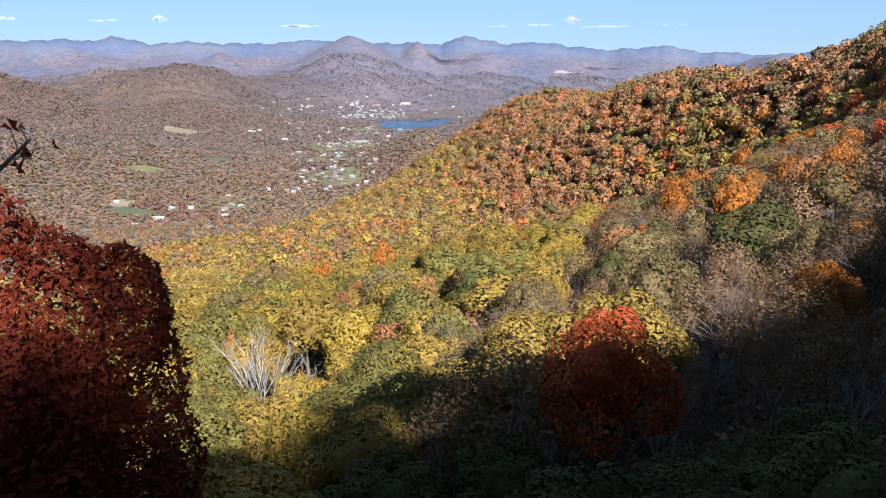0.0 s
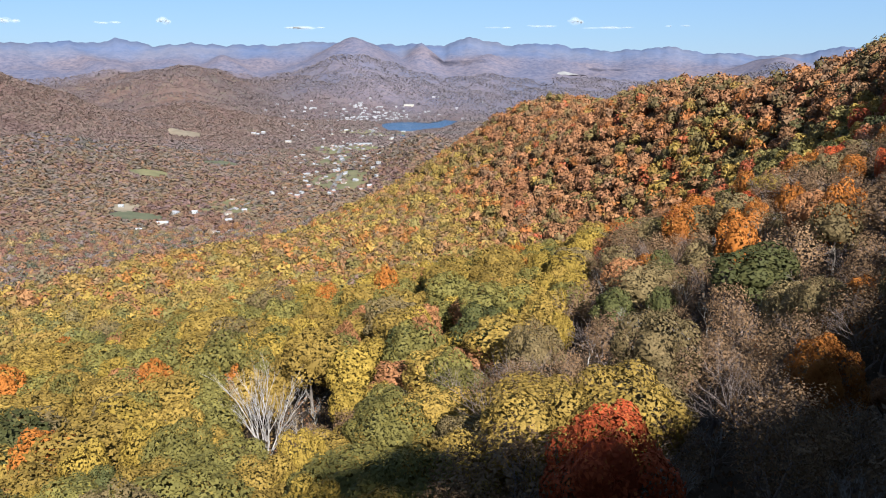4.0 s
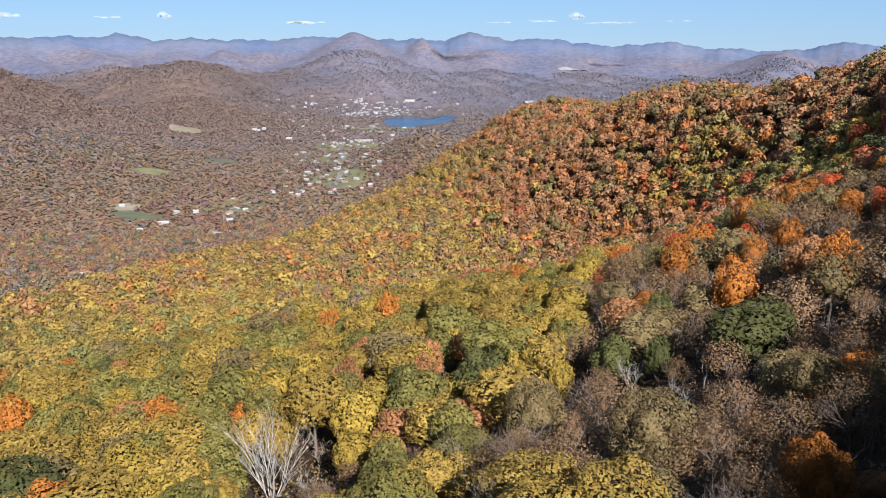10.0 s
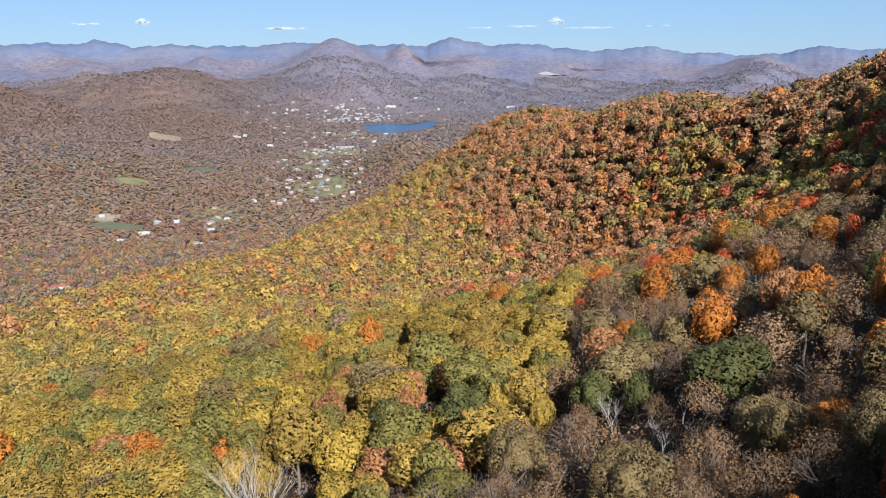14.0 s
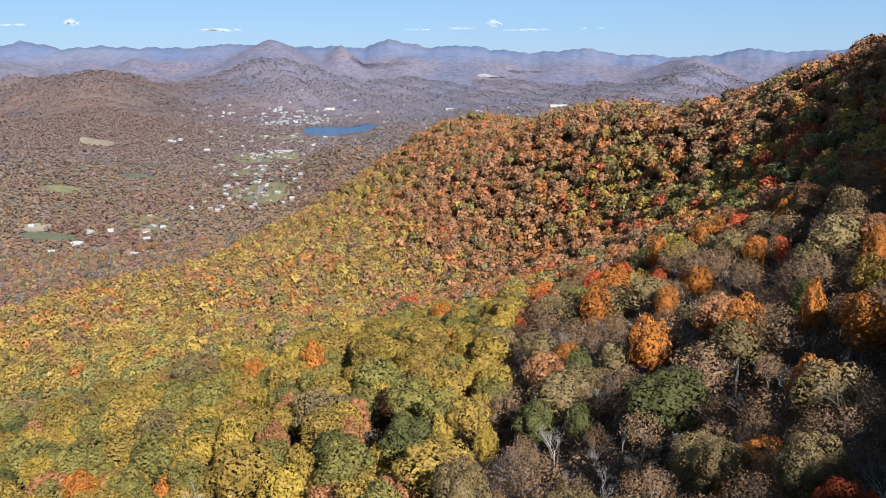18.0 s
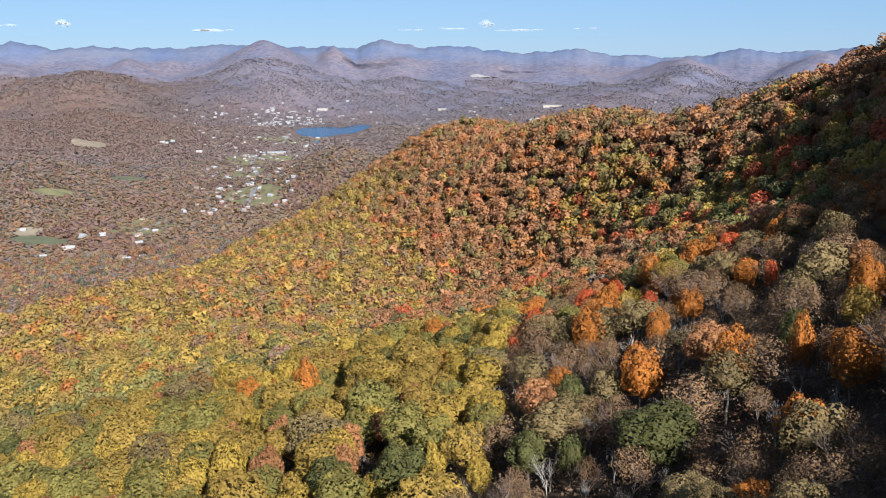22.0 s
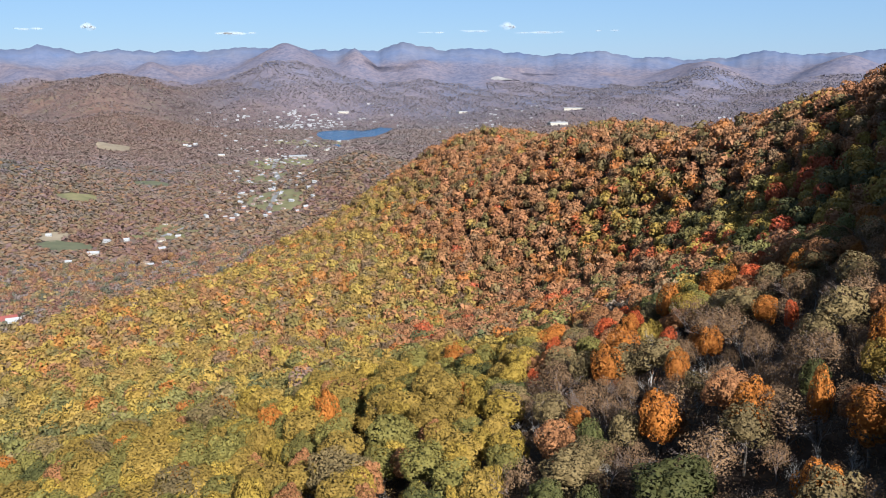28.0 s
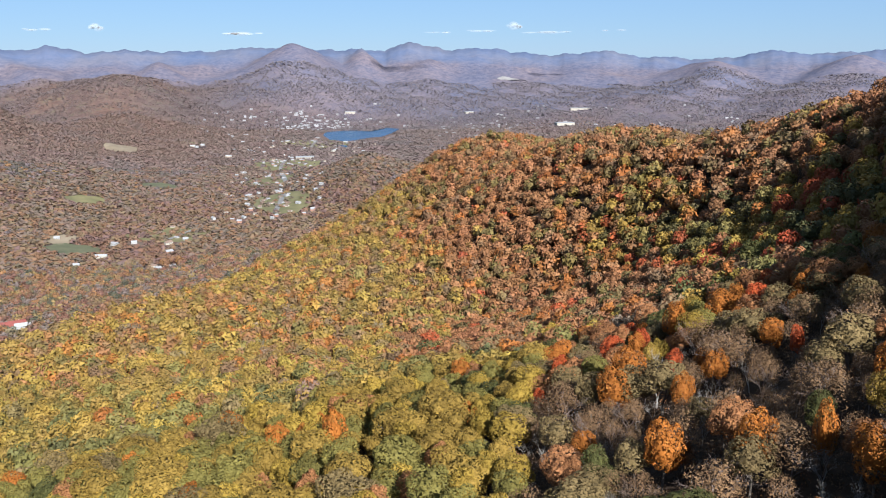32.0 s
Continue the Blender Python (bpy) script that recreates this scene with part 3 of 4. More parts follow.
def kind_base(kind):
    if kind == "bare":
        return np.array([0.099, 0.068, 0.047])
    d, l, _ = SPECIES[kind]
    return (np.array(d) + np.array(l) * 1.4) / 2.2


def kind_colour(kind, x=None, y=None):
    """The colour of one crown in the joined woods; neighbours of other kinds share some of it."""
    base = kind_base(kind)
    if x is not None:
        m = mix_at(x, y)
        share = 0.3 * np.clip((math.hypot(x, y) - 230) / 250, 0, 1)
        base = base * (1 - share) + share * sum(kind_base(k) * w for k, w in m.items()) / sum(m.values())
    return base * rng.uniform(0.78, 1.26) * rng.uniform(0.95, 1.05, 3)


def scatter(r0, r1, step, az0=-32.5, az1=36.5):
    """Places about a step apart within a sector."""
    nx, ny = int(r1 * 1.35 / step), int(r1 / (step * 0.87)) + 1
    i, j = np.meshgrid(np.arange(-nx // 2, nx // 2 + 1), np.arange(0, ny))
    x = (i + 0.5 * (j % 2)).ravel() * step
    y = j.ravel() * step * 0.87
    x, y = x + rng.uniform(-0.36, 0.36, len(x)) * step, y + rng.uniform(-0.36, 0.36, len(x)) * step
    r, az = np.hypot(x, y), np.degrees(np.arctan2(x, y))
    keep = (r > r0) & (r < r1) & (az > az0) & (az < az1)
    return x[keep], y[keep]


def open_to_view(x, y, lift, eye=(0.3, 2.0, 38.6)):
    """Which places can be seen at all from the highest point of the flight."""
    out = np.ones(len(x), bool)
    slope = (height(x, y) + lift - eye[2]) / np.hypot(x, y)
    for k in np.linspace(0.12, 0.97, 60):
        out &= (height(x * k, y * k) + lift * 0.25 - eye[2]) / (np.hypot(x, y) * k) < slope
    return out


# open ground in the valley: middle, half lengths, turn in degrees, share of trees that stay
OPEN = [
    (-732, 2336, 45, 70, 20, 0), (-393, 1436, 34, 30, 0, 0), (-459, 1274, 30, 28, 10, 0), (-227, 1603, 50, 95, 10, 0.08), (-171, 1310, 46, 100, 15, 0.1),
    (-387, 1016, 40, 26, -20, 0), (-240, 1990, 90, 190, 8, 0.2), (-300, 1110, 60, 40, 0, 0.35), (-590, 2700, 90, 60, 0, 0.4), (-250, 2700, 140, 200, 0, 0.5),
    (-270, 596, 22, 16, 30, 0), (-418, 1062, 25, 22, 0, 0.1), (-248, 548, 13, 42, 24, 0.1), (-300, 1040, 50, 40, 15, 0.5), (-255, 890, 24, 40, 15, 0.3),
]


SHORE = [(-263, 3136), (-244, 3024), (-210, 2899), (-169, 2855), (-122, 2879), (-66, 2973), (-26, 2999), (15, 3150), (63, 3422), (57, 3493), (5, 3402), (-39, 3277), (-71, 3232), (-138, 3264), (-202, 3247), (-228, 3214)]


# houses: kind, place, turn, size
HOUSE_SPOTS = [(k, x, y, turn, 0.68 if y < 2000 else 1.1) for k, x, y, turn in (
    (0, -264, 588, 20), (0, -423, 1064, 10), (1, -347, 1048, -20), (0, -327, 1062, 15), (3, -343, 985, 5), (2, -285, 1066, 40), (1, -282, 1096, -30),
    (0, -268, 1086, 10), (2, -300, 1149, 0), (3, -600, 2600, 10), (0, -585, 2585, 60), (0, -572, 2610, 0), (3, -411, 2167, 0), (0, -480, 2787, 0),
    (0, -238, 900, 10), (1, -253, 898, 30), (2, -262, 915, 0), (0, -354, 936, 10), (3, -314, 909, 15), (4, -269, 1006, 40))]
g = np.random.default_rng(21)
for n in range(150):
    t = g.uniform(0, 1)
    y = 1190 + 1050 * t ** 1.15
    x = -180 - 60 * t + g.uniform(-1, 1) * (75 + 50 * t)
    HOUSE_SPOTS.append(((0, 1, 2, 4, 1, 2, 4)[int(g.integers(0, 7))], x, y, g.uniform(-60, 60), g.uniform(0.55, 0.85)))
for n in range(60):
    HOUSE_SPOTS.append((int(g.integers(0, 4)), g.uniform(-420, -40), g.uniform(2250, 2850), g.uniform(-60, 60), g.uniform(0.7, 1.0)))


def on_lake(x, y):
    inside = np.zeros(len(x), bool)
    for (x0, y0), (x1, y1) in zip(SHORE, SHORE[1:] + SHORE[:1]):
        inside ^= ((y0 > y) != (y1 > y)) & (x < (x1 - x0) * (y - y0) / (y1 - y0 + 1e-9) + x0)
    return inside


def stays(x, y):
    keep = ~(on_lake(x, y) | on_lake(x * 1.012, y * 1.012) | on_lake(x * 1.024, y * 1.024))
    for _, hx, hy, _, size in HOUSE_SPOTS:          # a yard about each house, longer on the side of the slope
        keep &= ((x - hx * 0.993) / (13 * size)) ** 2 + ((y - hy * 0.993) / (19 * size)) ** 2 > 1
    for cx, cy, a, b, turn, share in OPEN:
        c, s = math.cos(radians(turn)), math.sin(radians(turn))
        u, v = c * (x - cx) + s * (y - cy), -s * (x - cx) + c * (y - cy)
        keep &= ((u / a) ** 2 + (v / b) ** 2 > 1) | (rng.uniform(size=len(x)) < share)
    return keep


for name, r0, r1, step, lobes, each, size in (("slope_forest", NEAR, 400, 6.3, 16, 360, 0.195), ("ridge_forest", 400, 960, 5.7, 9, 104, 0.32)):
    x, y = scatter(r0, r1, step)
    keep = open_to_view(x, y, 9.0) & stays(x, y)
    x, y = x[keep], y[keep]
    kinds = [pick_kind(a, b) for a, b in zip(x, y)]
    cols = np.array([kind_colour(k, a, b) for k, a, b in zip(kinds, x, y)])
    foot = np.hypot(x, y) > np.interp(np.degrees(np.arctan2(x, y)), [-30, -24, -17.5, -10.5, -6, 0], [480, 540, 610, 700, 800, 970]) + 8 * wobble(x * 3, y * 3)
    cols[foot] = NEARER[rng.integers(0, 9, foot.sum())] * rng.uniform(0.85, 1.12, (foot.sum(), 1))
    rad = rng.uniform(2.7, 4.7, len(x)) if each > 200 else rng.uniform(2.6, 5.2, len(x))
    woods(name, "dense autumn woods in rust, orange, gold and green", x, y, cols, rad, patterns(40, 6, each, 1.08 if each > 200 else 0.95, lobes, *((8, 4) if each > 200 else (7, 3)), 0.28), size, 1.2 if each > 200 else 1.0, 0.35)

# saplings and brush that fill the ground under the trees near by
x, y = scatter(36, 240, 3.5)
brush = np.array([(kind_base("beech") * 0.6 + kind_base(k) * 0.4) * rng.uniform(0.75, 1.1) for k in (pick_kind(a, b) for a, b in zip(x, y))])
woods("brush", "brown brush and saplings under the trees", x, y, brush, rng.uniform(1.2, 2.3, len(x)), patterns(80, 5, 70, 1.1, 8, 0, 0, 0.5), 0.15, 0.7)

# unseen woods beside and behind the camera, added to cast shade on the slope
x, y = np.concatenate([rng.uniform(-200, 400, 4200), rng.uniform(-30, 170, 1700)]), np.concatenate([rng.uniform(-320, 330, 4200), rng.uniform(-180, -8, 1700)])
keep = (np.hypot(x, y) > 22) & ((np.abs(np.degrees(np.arctan2(x, y)) - 2) > 39))
x, y = x[keep], y[keep]
low = np.ones(len(x))                           # trees made lower along the sun's line, to let light onto the close maple
for cx, cy, share in ((-8, 10.5, 0.66),):
    low[(np.abs((x - cx) * math.cos(SUN_AZ) - (y - cy) * math.sin(SUN_AZ)) < 4.5) & (y < cy)] = share
woods("upper_forest", "autumn woods on the mountain above", x, y, np.array([kind_colour("oak") for _ in x]), low * rng.uniform(2.0, 2.8, len(x)),
      patterns(40, 4, 16, 1.0, 6, 6, 3), 0.6, 1.5)

# haze put into the leaf colour: woods blend towards this with distance
HAZE_BLUE = np.array([0.083, 0.081, 0.101])
for name, r0, r1, step, lobes, each, size, far in (("valley_forest", 960, 1900, 6.4, 3, 14, 0.75, 0.08), ("far_valley_forest", 1900, 3250, 8.4, 2, 7, 1.0, 0.28), ("lakeside_forest", 3250, 4180, 13.0, 2, 5, 1.1, 0.42)):
    x, y = scatter(r0, r1, step)
    keep = open_to_view(x, y, 6.0) & stays(x, y)
    x, y = x[keep], y[keep]
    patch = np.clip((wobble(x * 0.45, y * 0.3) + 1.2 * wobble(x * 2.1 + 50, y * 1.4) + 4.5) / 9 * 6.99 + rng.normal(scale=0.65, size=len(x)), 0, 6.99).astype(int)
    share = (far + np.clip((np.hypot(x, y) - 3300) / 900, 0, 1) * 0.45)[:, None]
    cols = (VALLEY[patch] * (1 - share) + HAZE_BLUE * share) * rng.uniform(0.92, 1.08, (len(x), 1))
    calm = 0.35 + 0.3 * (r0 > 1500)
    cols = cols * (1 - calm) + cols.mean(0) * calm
    # far and to the left the woods stay browner, with less painted haze
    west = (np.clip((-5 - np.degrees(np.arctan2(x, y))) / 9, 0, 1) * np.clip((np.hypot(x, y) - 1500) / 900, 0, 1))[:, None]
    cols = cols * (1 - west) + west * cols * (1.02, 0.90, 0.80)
    close = rng.uniform(size=len(x)) < np.clip((1750 - np.hypot(x, y)) / 800, 0, 0.8)
    cols[close] = 0.62 * NEARER[np.clip(patch[close] + rng.integers(0, 3, close.sum()), 0, 8)] * rng.uniform(0.92, 1.08, (close.sum(), 1)) + 0.38 * NEARER.mean(0)
    rad = rng.uniform(3.2, 5.8, len(x))
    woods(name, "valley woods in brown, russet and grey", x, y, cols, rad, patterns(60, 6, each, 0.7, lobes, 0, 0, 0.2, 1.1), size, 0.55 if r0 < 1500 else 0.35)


# ---- fields, water and roads in the valley ----
def draped(name, outline, lift, mat, label, kind="structure", rings=5, flat=None):
    """A patch laid on the ground inside an outline in plan."""
    o = np.array(outline, float)
    c = o.mean(0)
    vs = np.concatenate([[c]] + [c + (o - c) * (k + 1) / rings for k in range(rings)])
    z = np.full(len(vs), flat) if flat is not None else height(vs[:, 0], vs[:, 1]) + lift
    n = len(o)
    bm = bmesh.new()
    V = [bm.verts.new((*p, q)) for p, q in zip(vs, z)]
    for k in range(rings):
        for i in range(n):
            j = (i + 1) % n
            if k == 0:
                bm.faces.new((V[0], V[1 + i], V[1 + j]))
            else:
                a, b = 1 + (k - 1) * n, 1 + k * n
                bm.faces.new((V[a + i], V[b + i], V[b + j], V[a + j]))
    bm.normal_update()
    if sum(f.normal.z for f in bm.faces) < 0:
        bmesh.ops.reverse_faces(bm, faces=bm.faces)
    me = bpy.data.meshes.new(name)
    bm.to_mesh(me)
    bm.free()
    me.materials.append(mat)
    return tagged(new(name, me), label, name.split("_")[0], kind=kind)


GRASS = plain("pale_grass", (0.059, 0.059, 0.025), (0.108, 0.095, 0.045), 0.05, 0.9)
MEADOW = plain("green_meadow", (0.038, 0.043, 0.023), (0.070, 0.070, 0.038), 0.06, 0.9)
STUBBLE = plain("dry_field", (0.099, 0.077, 0.050), (0.162, 0.131, 0.090), 0.05, 0.9)
ASPHALT = plain("road_surface", (0.090, 0.086, 0.086), (0.135, 0.131, 0.126), 0.5, 0.9)


def oval(cx, cy, a, b, turn, n=22, jag=0.12):
    g = np.random.default_rng(int(abs(cx) + abs(cy)))
    t = np.arange(n) * 2 * math.pi / n
    k = 1 + g.uniform(-jag, jag, n)
    c, s = math.cos(radians(turn)), math.sin(radians(turn))
    u, v = a * k * np.cos(t), b * k * np.sin(t)
    return np.stack([cx + c * u - s * v, cy + s * u + c * v], -1)


for (cx, cy, a, b, turn, share), mat, lab in zip(OPEN, (STUBBLE, MEADOW, GRASS, GRASS, GRASS, MEADOW, GRASS, GRASS, GRASS, GRASS, GRASS, STUBBLE),
        ("dry hillside clearing", "green meadow among woods", "pale grass field", "village lawns and gardens", "pale village meadow", "dark green field below houses", "village lawns",
         "grass about houses", "open slope with houses", "town lawns", "grass yard about a house", "bare field")):
    draped("field", oval(cx, cy, a, b, turn), 1.0, mat, lab + " in the valley")

WATER, wt, wb = material("lake_water", 0.25)
wt.links.new(ramp(wt, noise_at(wt, 0.01, 4), [(0.35, (0.010, 0.047, 0.100)), (0.65, (0.015, 0.060, 0.124))]), wb.inputs["Base Color"])
draped("lake", SHORE, 0, WATER, "deep blue lake between wooded shores", flat=-249.2)
draped("pond", oval(-150, 2580, 22, 70, 5), 0, WATER, "small blue pond below the lake", flat=float(height(-150, 2580)) + 2.5)


def road(points, width, label):
    p = np.array(points, float)
    t = np.linspace(0, len(p) - 1, 14 * (len(p) - 1))
    x, y = np.interp(t, np.arange(len(p)), p[:, 0]), np.interp(t, np.arange(len(p)), p[:, 1])
    x, y = x + 6 * np.sin(t * 2.1), y + 6 * np.cos(t * 1.7)
    dx, dy = np.gradient(x), np.gradient(y)
    k = np.hypot(dx, dy)
    nx, ny = -dy / k * width / 2, dx / k * width / 2
    L, R = np.stack([x + nx, y + ny], -1), np.stack([x - nx, y - ny], -1)
    v = np.concatenate([L, R])
    v = np.concatenate([v, (height(v[:, 0], v[:, 1]) + 2.0)[:, None]], 1)
    n = len(t)
    f = [(i + n, i + n + 1, i + 1, i) for i in range(n - 1)]
    tagged(new("road", mesh_of("road", v, f, [ASPHALT])), label, "road", kind="structure")


road([(-290, 1080), (-270, 1150), (-300, 1260), (-250, 1400)], 6, "narrow pale road past valley houses")
road([(-170, 1220), (-190, 1500), (-230, 1800), (-260, 2300), (-230, 2700)], 8, "pale village road along the valley floor")

# ---- houses ----
WALLS = [plain(n, a, b, 0.8, 0.8) for n, a, b in (("white_siding", (0.15, 0.15, 0.15), (0.21, 0.21, 0.207)), ("cream_siding", (0.19, 0.175, 0.15), (0.26, 0.24, 0.205)), ("brick_wall", (0.154, 0.083, 0.061), (0.209, 0.121, 0.088)))]
ROOFS = [plain(n, a, b, 1.0, 0.9) for n, a, b in (("grey_shingles", (0.121, 0.121, 0.127), (0.198, 0.198, 0.204)), ("brown_shingles", (0.088, 0.061, 0.050), (0.143, 0.105, 0.083)), ("red_metal_roof", (0.099, 0.028, 0.025), (0.143, 0.041, 0.033)), ("pale_metal_roof", (0.149, 0.153, 0.161), (0.214, 0.219, 0.223)))]
PANE, _, pb = material("window_glass", 0.1)
pb.inputs["Base Color"].default_value = (0.03, 0.04, 0.05, 1)


def box(bm, x0, y0, z0, x1, y1, z1):
    v = [bm.verts.new(p) for p in ((x0, y0, z0), (x1, y0, z0), (x1, y1, z0), (x0, y1, z0), (x0, y0, z1), (x1, y0, z1), (x1, y1, z1), (x0, y1, z1))]
    for q in ((3, 2, 1, 0), (4, 5, 6, 7), (0, 1, 5, 4), (1, 2, 6, 5), (2, 3, 7, 6), (3, 0, 4, 7)):
        bm.faces.new([v[k] for k in q])
    return v


def bm_part(name, bm, mat, parent, label=""):
    me = bpy.data.meshes.new(name)
    bm.to_mesh(me)
    bm.free()
    me.materials.append(mat)
    return part(name, me, parent, label)


def house(w, d, h, rise, wall, roof, label):
    root = new("house")
    bm = bmesh.new()
    box(bm, -w / 2, -d / 2, -2.5, w / 2, d / 2, h)
    a = [bm.verts.new(p) for p in ((-w / 2, -d / 2, h), (-w / 2, d / 2, h), (-w / 2, 0, h + rise - 0.15), (w / 2, -d / 2, h), (w / 2, d / 2, h), (w / 2, 0, h + rise - 0.15))]
    bm.faces.new((a[0], a[2], a[1]))
    bm.faces.new((a[3], a[4], a[5]))
    bm_part("wall", bm, wall, root)
    bm = bmesh.new()
    o, s = 0.5, rise / (d / 2)
    e = h - o * s
    up = [(-w / 2 - o, -d / 2 - o, e), (w / 2 + o, -d / 2 - o, e), (w / 2 + o, 0, h + rise), (-w / 2 - o, 0, h + rise), (-w / 2 - o, d / 2 + o, e), (w / 2 + o, d / 2 + o, e)]
    top, low = [bm.verts.new((x, y, z + 0.25)) for x, y, z in up], [bm.verts.new(p) for p in up]
    for q in ((0, 1, 2, 3), (3, 2, 5, 4)):
        bm.faces.new([top[k] for k in q])
        bm.faces.new([low[k] for k in reversed(q)])
    for a1, b1 in ((0, 1), (1, 2), (2, 5), (5, 4), (4, 3), (3, 0)):
        bm.faces.new((low[a1], low[b1], top[b1], top[a1]))
    bm_part("roof", bm, roof, root)
    for k in range(3):
        bm = bmesh.new()
        x = -w / 2 + w * (k + 0.5) / 3
        box(bm, x - 0.6, -d / 2 - 0.05, 0.9, x + 0.6, -d / 2 + 0.05, 2.3)
        bm_part("window", bm, PANE, root)
    bm = bmesh.new()
    box(bm, w / 4 - 0.4, d / 8 - 0.4, h, w / 4 + 0.4, d / 8 + 0.4, h + rise + 0.8)
    bm_part("chimney", bm, WALLS[2], root)
    return tagged(root, label, "house", group="houses in the valley")


HOUSES = [house(15, 9, 4.6, 2.6, WALLS[0], ROOFS[3], "white house with a pale metal roof in the valley"), house(13, 9, 3.4, 2.4, WALLS[0], ROOFS[0], "low white house with a grey roof"),
          house(14, 8, 3.2, 2.2, WALLS[1], ROOFS[1], "cream house with a brown roof"), house(20, 10, 3.6, 2.4, WALLS[1], ROOFS[3], "long pale house with a light roof"), house(13, 8, 4.2, 2.8, WALLS[2], ROOFS[0], "brick house with a grey roof")]
RED_HOUSE = house(17, 9, 3.6, 2.6, WALLS[0], ROOFS[2], "white house with a dull red roof among trees")
HOME = [False] * len(HOUSES)


def settle(k, x, y, turn, size=1.0):
    m = pose(x, y, float(height(x, y)) + 0.8, 0, 0, turn) @ Matrix.Diagonal((size, size, size, 1))
    if HOME[k]:
        return copy_thing(HOUSES[k], m)
    HOME[k] = True
    HOUSES[k].matrix_basis = m
    return HOUSES[k]


RED_HOUSE.matrix_basis = pose(-279, 606, float(height(-279, 606)) + 0.5, 0, 0, 25)
for spot in HOUSE_SPOTS:
    settle(*spot)


def far_buildings():
    """The town round the lake and beyond: small roofs in one mesh."""
    bm = bmesh.new()
    g = np.random.default_rng(33)
    for n in range(300):
        az, r = g.uniform(-13, 29), g.uniform(2950, 3800)
        if g.uniform() < 0.35:
            az, r = g.normal(-5, 1.6), g.normal(3420, 90)
        x, y = r * math.sin(radians(az)), r * math.cos(radians(az))
        if ((x + 90) / 170) ** 2 + ((y - 3150) / 260) ** 2 < 1:
            continue
        z = float(height(x, y))
        if z > -175:
            continue
        w, d, h = g.uniform(6, 15), g.uniform(6, 10), g.uniform(3, 6)
        box(bm, x - w / 2, y - d / 2, z - 3, x + w / 2, y + d / 2, z + h)
    me = bpy.data.meshes.new("town")
    bm.to_mesh(me)
    bm.free()
    me.materials.append(plain("town_walls", (0.12, 0.12, 0.13), (0.22, 0.22, 0.225), 0.02))
    tagged(new("town", me), "scattered pale town buildings in the far valley", "town", kind="stuff")


far_buildings()


def hall(x, y, w, d, h, turn, label):
    root = new("warehouse")
    bm = bmesh.new()
    box(bm, -w / 2, -d / 2, -6, w / 2, d / 2, h)
    bm_part("wall", bm, WALLS[1], root)
    bm = bmesh.new()
    box(bm, -w / 2 - 1, -d / 2 - 1, h, w / 2 + 1, d / 2 + 1, h + 1.2)
    bm_part("roof", bm, ROOFS[3], root)
    root.matrix_basis = pose(x, y, float(height(x, y)), 0, 0, turn)
    tagged(root, label, "building", group="large pale buildings")


for x, y, w, d, h, turn in ((-222, 2213, 46, 24, 5, 5), (-163, 3630, 42, 22, 5, 0), (350, 3640, 36, 22, 6, 10), (834, 3580, 100, 26, 5, -10), (684, 3230, 70, 40, 8, 5)):
    hall(x, y, w, d, h, turn, "long low building with a pale flat roof")
draped("quarry", oval(618, 4215, 75, 34, -8), 2.5, plain("bare_rock", (0.13, 0.125, 0.12), (0.18, 0.175, 0.17), 0.05), "pale bare quarry on a far hillside")

# ---- clouds ----
CLOUD = bpy.data.materials.new("cloud_white")
CLOUD.use_nodes = True
cn = CLOUD.node_tree
cd, ct, cx = cn.nodes.new("ShaderNodeBsdfDiffuse"), cn.nodes.new("ShaderNodeBsdfTransparent"), cn.nodes.new("ShaderNodeMixShader")
cd.inputs[0].default_value = (0.42, 0.42, 0.42, 1)
cx.inputs[0].default_value = 0.065
cn.links.new(ct.outputs[0], cx.inputs[1])
cn.links.new(cd.outputs[0], cx.inputs[2])
cn.links.new(cx.outputs[0], cn.nodes["Material Output"].inputs[0])


def cloud(az, r, z, w, h, puffs, seed, mat=None, lean=0.0):
    g = np.random.default_rng(seed)
    bm = bmesh.new()
    for k in range(puffs):
        u = g.uniform(-1, 1)
        s = (1 - 0.7 * abs(u)) * g.uniform(0.5, 1.0)
        m = Matrix.Translation((u * w / 2, g.uniform(-10, 10), g.uniform(0, 0.3) * h)) @ Matrix.Diagonal((w * 0.26 * s + 8, 12, h * 0.4 * s + 2, 1))
        bmesh.ops.create_icosphere(bm, subdivisions=2, radius=1, matrix=m)
    for f in bm.faces:
        f.smooth = True
    me = bpy.data.meshes.new("cloud")
    bm.to_mesh(me)
    bm.free()
    me.materials.append(mat or CLOUD)
    ob = new("cloud", me)
    ob.matrix_basis = pose(r * math.sin(radians(az)), r * math.cos(radians(az)), z, 0, 0, -az) @ pose(0, 0, 0, 0, lean, 0)
    tagged(ob, "small white fair-weather cloud low over the mountains", "cloud", group="clouds over the mountains")


for k, (az, z, w, h, n) in enumerate(((-18.2, 174, 80, 46, 9), (-9.6, 148, 230, 22, 11), (6.3, 160, 150, 18, 8), (8.5, 180, 80, 50, 10), (10.5, 150, 260, 14, 9), (3.4, 152, 130, 14, 7), (-21.5, 165, 130, 18, 7), (-27.0, 166, 110, 42, 9),
                                      (-27.5, 310, 230, 42, 9), (15, 158, 120, 12, 6))):
    cloud(az, 4800, z, w, h, n, 70 + k)
# two thicker clouds added above the view, to shade the high mountain's flank and a hill beyond the quarry
SHADING = CLOUD.copy()
SHADING.name = "thick_cloud"
SHADING.node_tree.nodes["Mix Shader"].inputs[0].default_value = 0.13
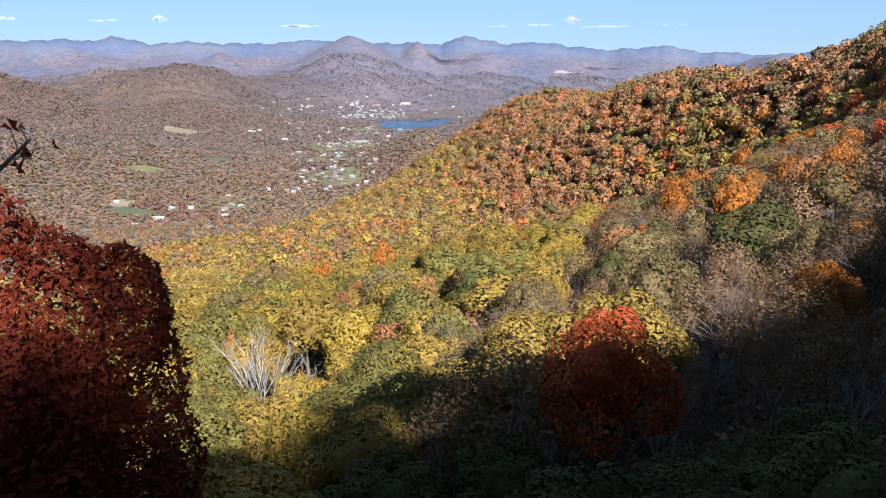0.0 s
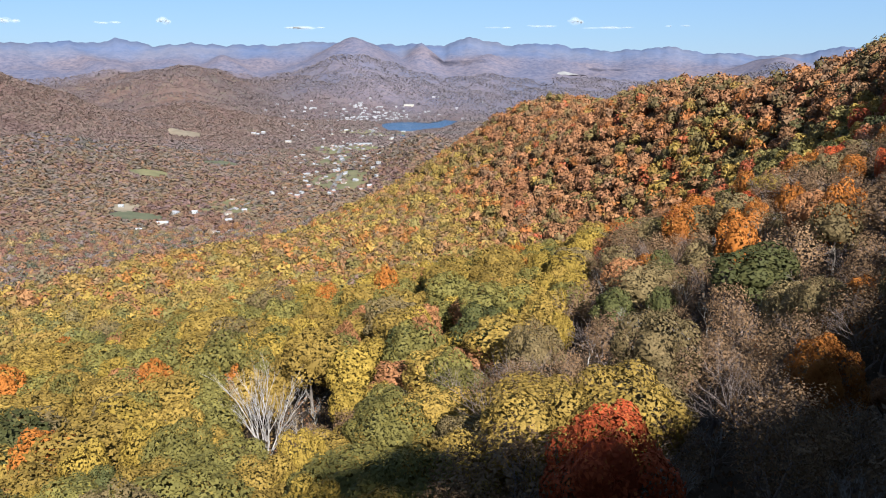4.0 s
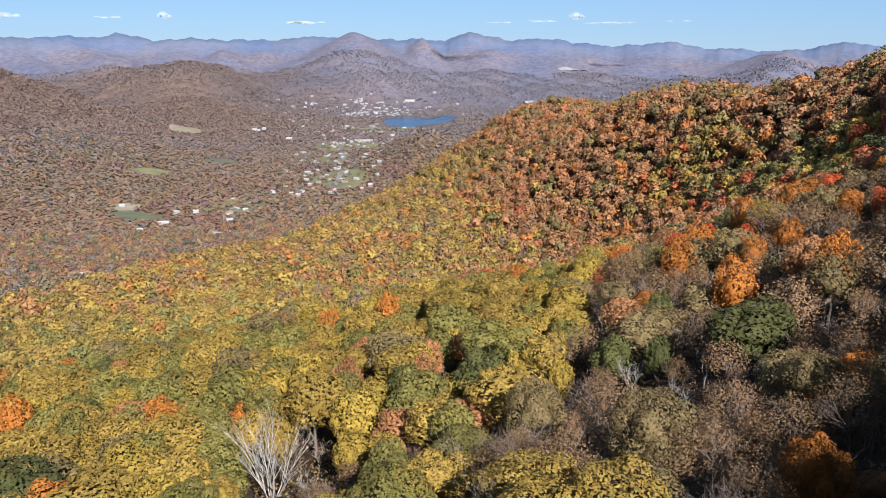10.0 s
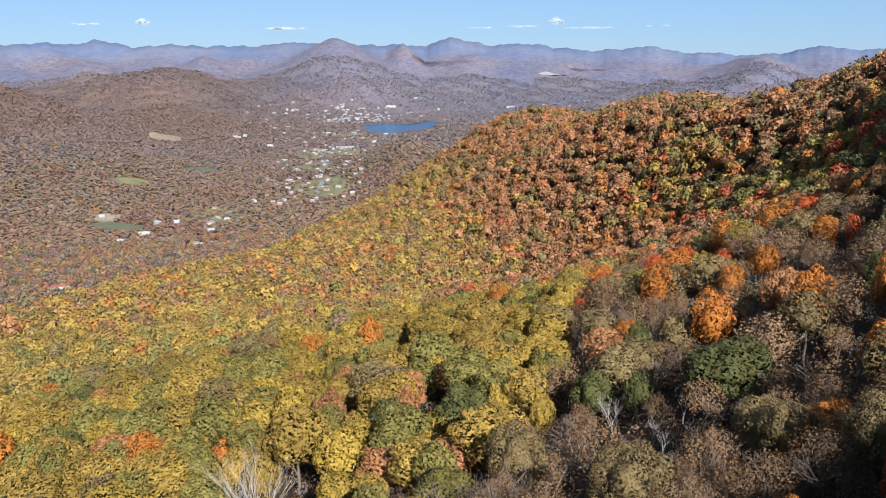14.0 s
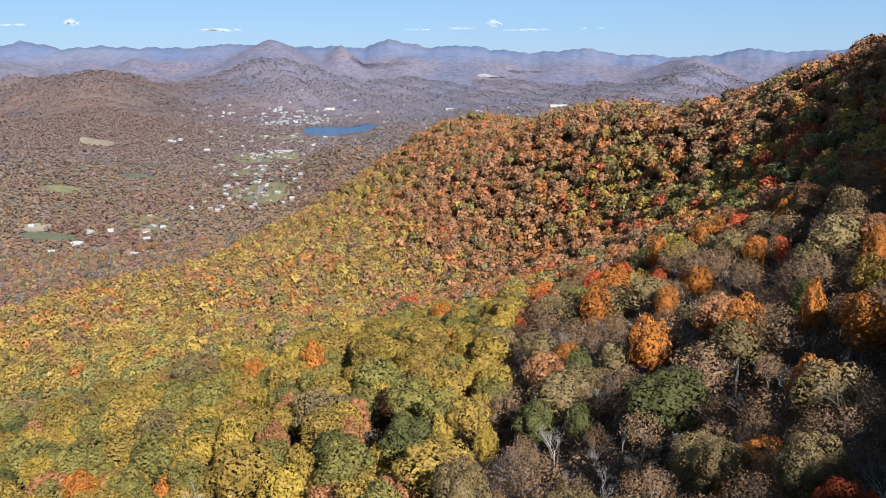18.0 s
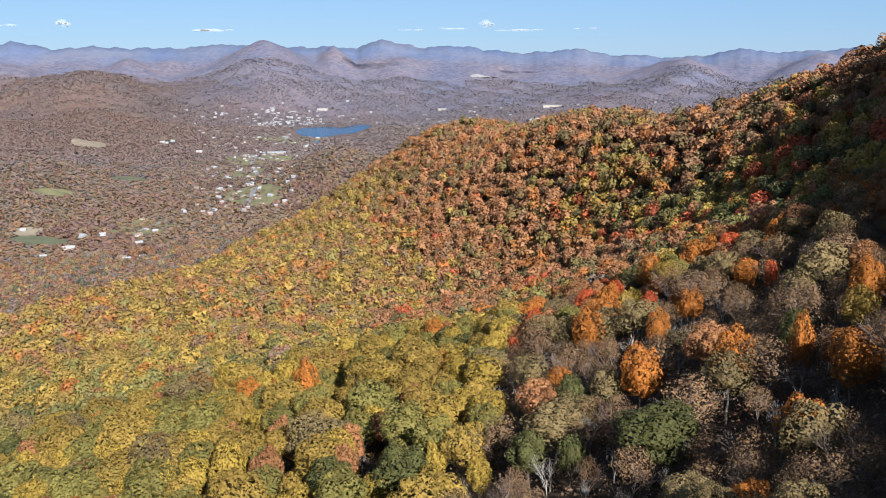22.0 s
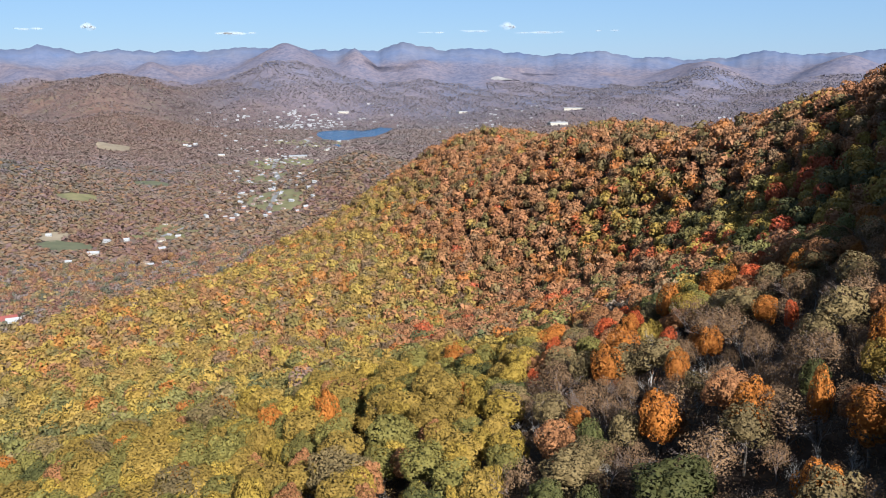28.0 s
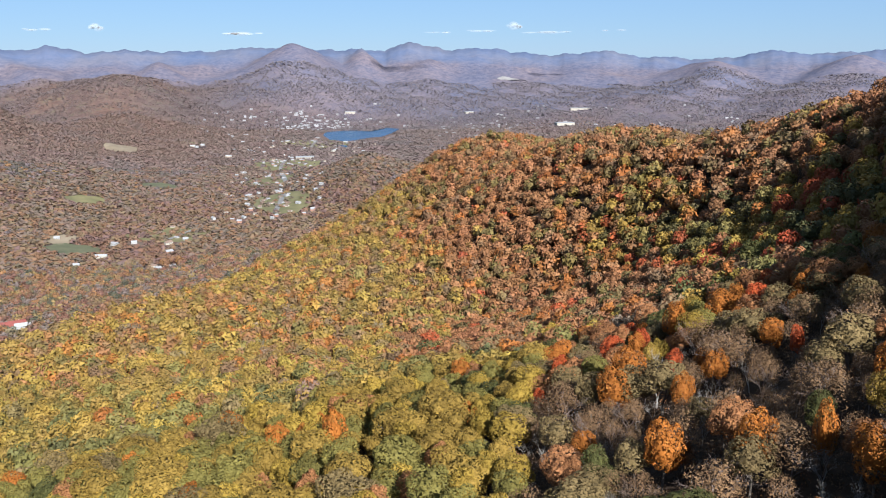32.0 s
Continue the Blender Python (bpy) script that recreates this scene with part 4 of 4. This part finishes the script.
for k, (az, r, z, w, h, lean) in enumerate(((4.3, 3700, 455, 400, 150, 10), (16.4, 3720, 442, 200, 80, 6))):
    cloud(az, r, z, w, h, 6, 90 + k, SHADING, lean)


# ---- the red maple and the sapling close by ----
def close_maple():
    g = np.random.default_rng(5)
    root = new("red_maple_tree")
    h = 11.2
    v, f = tubes(limbs(g, h * 0.75, 0.14, 4, 0.55), 6)
    part("trunk", mesh_of("maple_trunk", v, f, [BARK], True), root)
    p, n = crown_points(11, 62000, 1.1, 40, 0.1, 0.6)
    q, m = crown_points(12, 12000, 1.1, 16, 0.2, 0.8)
    p, n = np.concatenate([p, q * 0.72]), np.concatenate([n, m])
    v, f = cards(p * (3.1, 3.1, 3.6) + (0, 0, h - 4.1), n + g.normal(scale=0.5, size=n.shape), 0.062, g)
    bv, bf = crown_body(1.1, 20, 10)
    v, f = np.concatenate([v, bv * (3.1, 3.1, 3.6) + (0, 0, h - 4.1)]), np.concatenate([f, bf + len(v)])
    part("crown", mesh_of("maple_crown", v, f, [LEAF["deep_red_maple"]]), root)
    top = -1.6
    root.matrix_basis = pose(-6.05, 10.5, top - h, 0, 0, 40)
    tagged(root, "tall maple with deep red autumn leaves, close by", "tree", group="red maple trees on the slope")


close_maple()


def sapling():
    g = np.random.default_rng(9)
    root = new("sapling")
    z0 = float(height(-2.5, 4.2)) - 0.2
    tip = [(-2.9, 4.2, z0), (-2.95, 4.2, -4.0), (-2.75, 4.2, -1.6), (-2.42, 4.2, -0.72), (-2.08, 4.2, -0.42)]
    segs = [(tip[k], 0.05 * (1 - k * 0.22), tip[k + 1], 0.05 * (0.78 - k * 0.22) + 0.002) for k in range(4)]
    leaves = []
    for k in range(14):
        s = np.array(tip[3]) + (np.array(tip[4]) - tip[3]) * g.uniform(-0.5, 1)
        e = s + (g.uniform(-0.12, 0.16), g.uniform(-0.1, 0.1), g.uniform(-0.02, 0.16))
        segs.append((s, 0.004, e, 0.002))
        leaves += [e + g.normal(scale=0.015, size=3) for _ in range(3)]
    v, f = tubes(segs, 5)
    part("trunk", mesh_of("sapling_stem", v, f, [BARK], True), root)
    n = g.normal(size=(len(leaves), 3))
    v, f = cards(np.array(leaves), n / np.linalg.norm(n, axis=1)[:, None], 0.045, g)
    part("crown", mesh_of("sapling_leaves", v, f, [LEAF["deep_red_maple"]]), root)
    tagged(root, "thin dark sapling with a few small red leaves", "tree")


sapling()

# first trees that found no place are taken out again
for home in (TREES, CLOSE):
    for protos in home.values():
        for proto in protos:
            if proto.name not in USED:
                USED.add(proto.name)
                for o in (*proto.children, proto):
                    bpy.data.objects.remove(o)
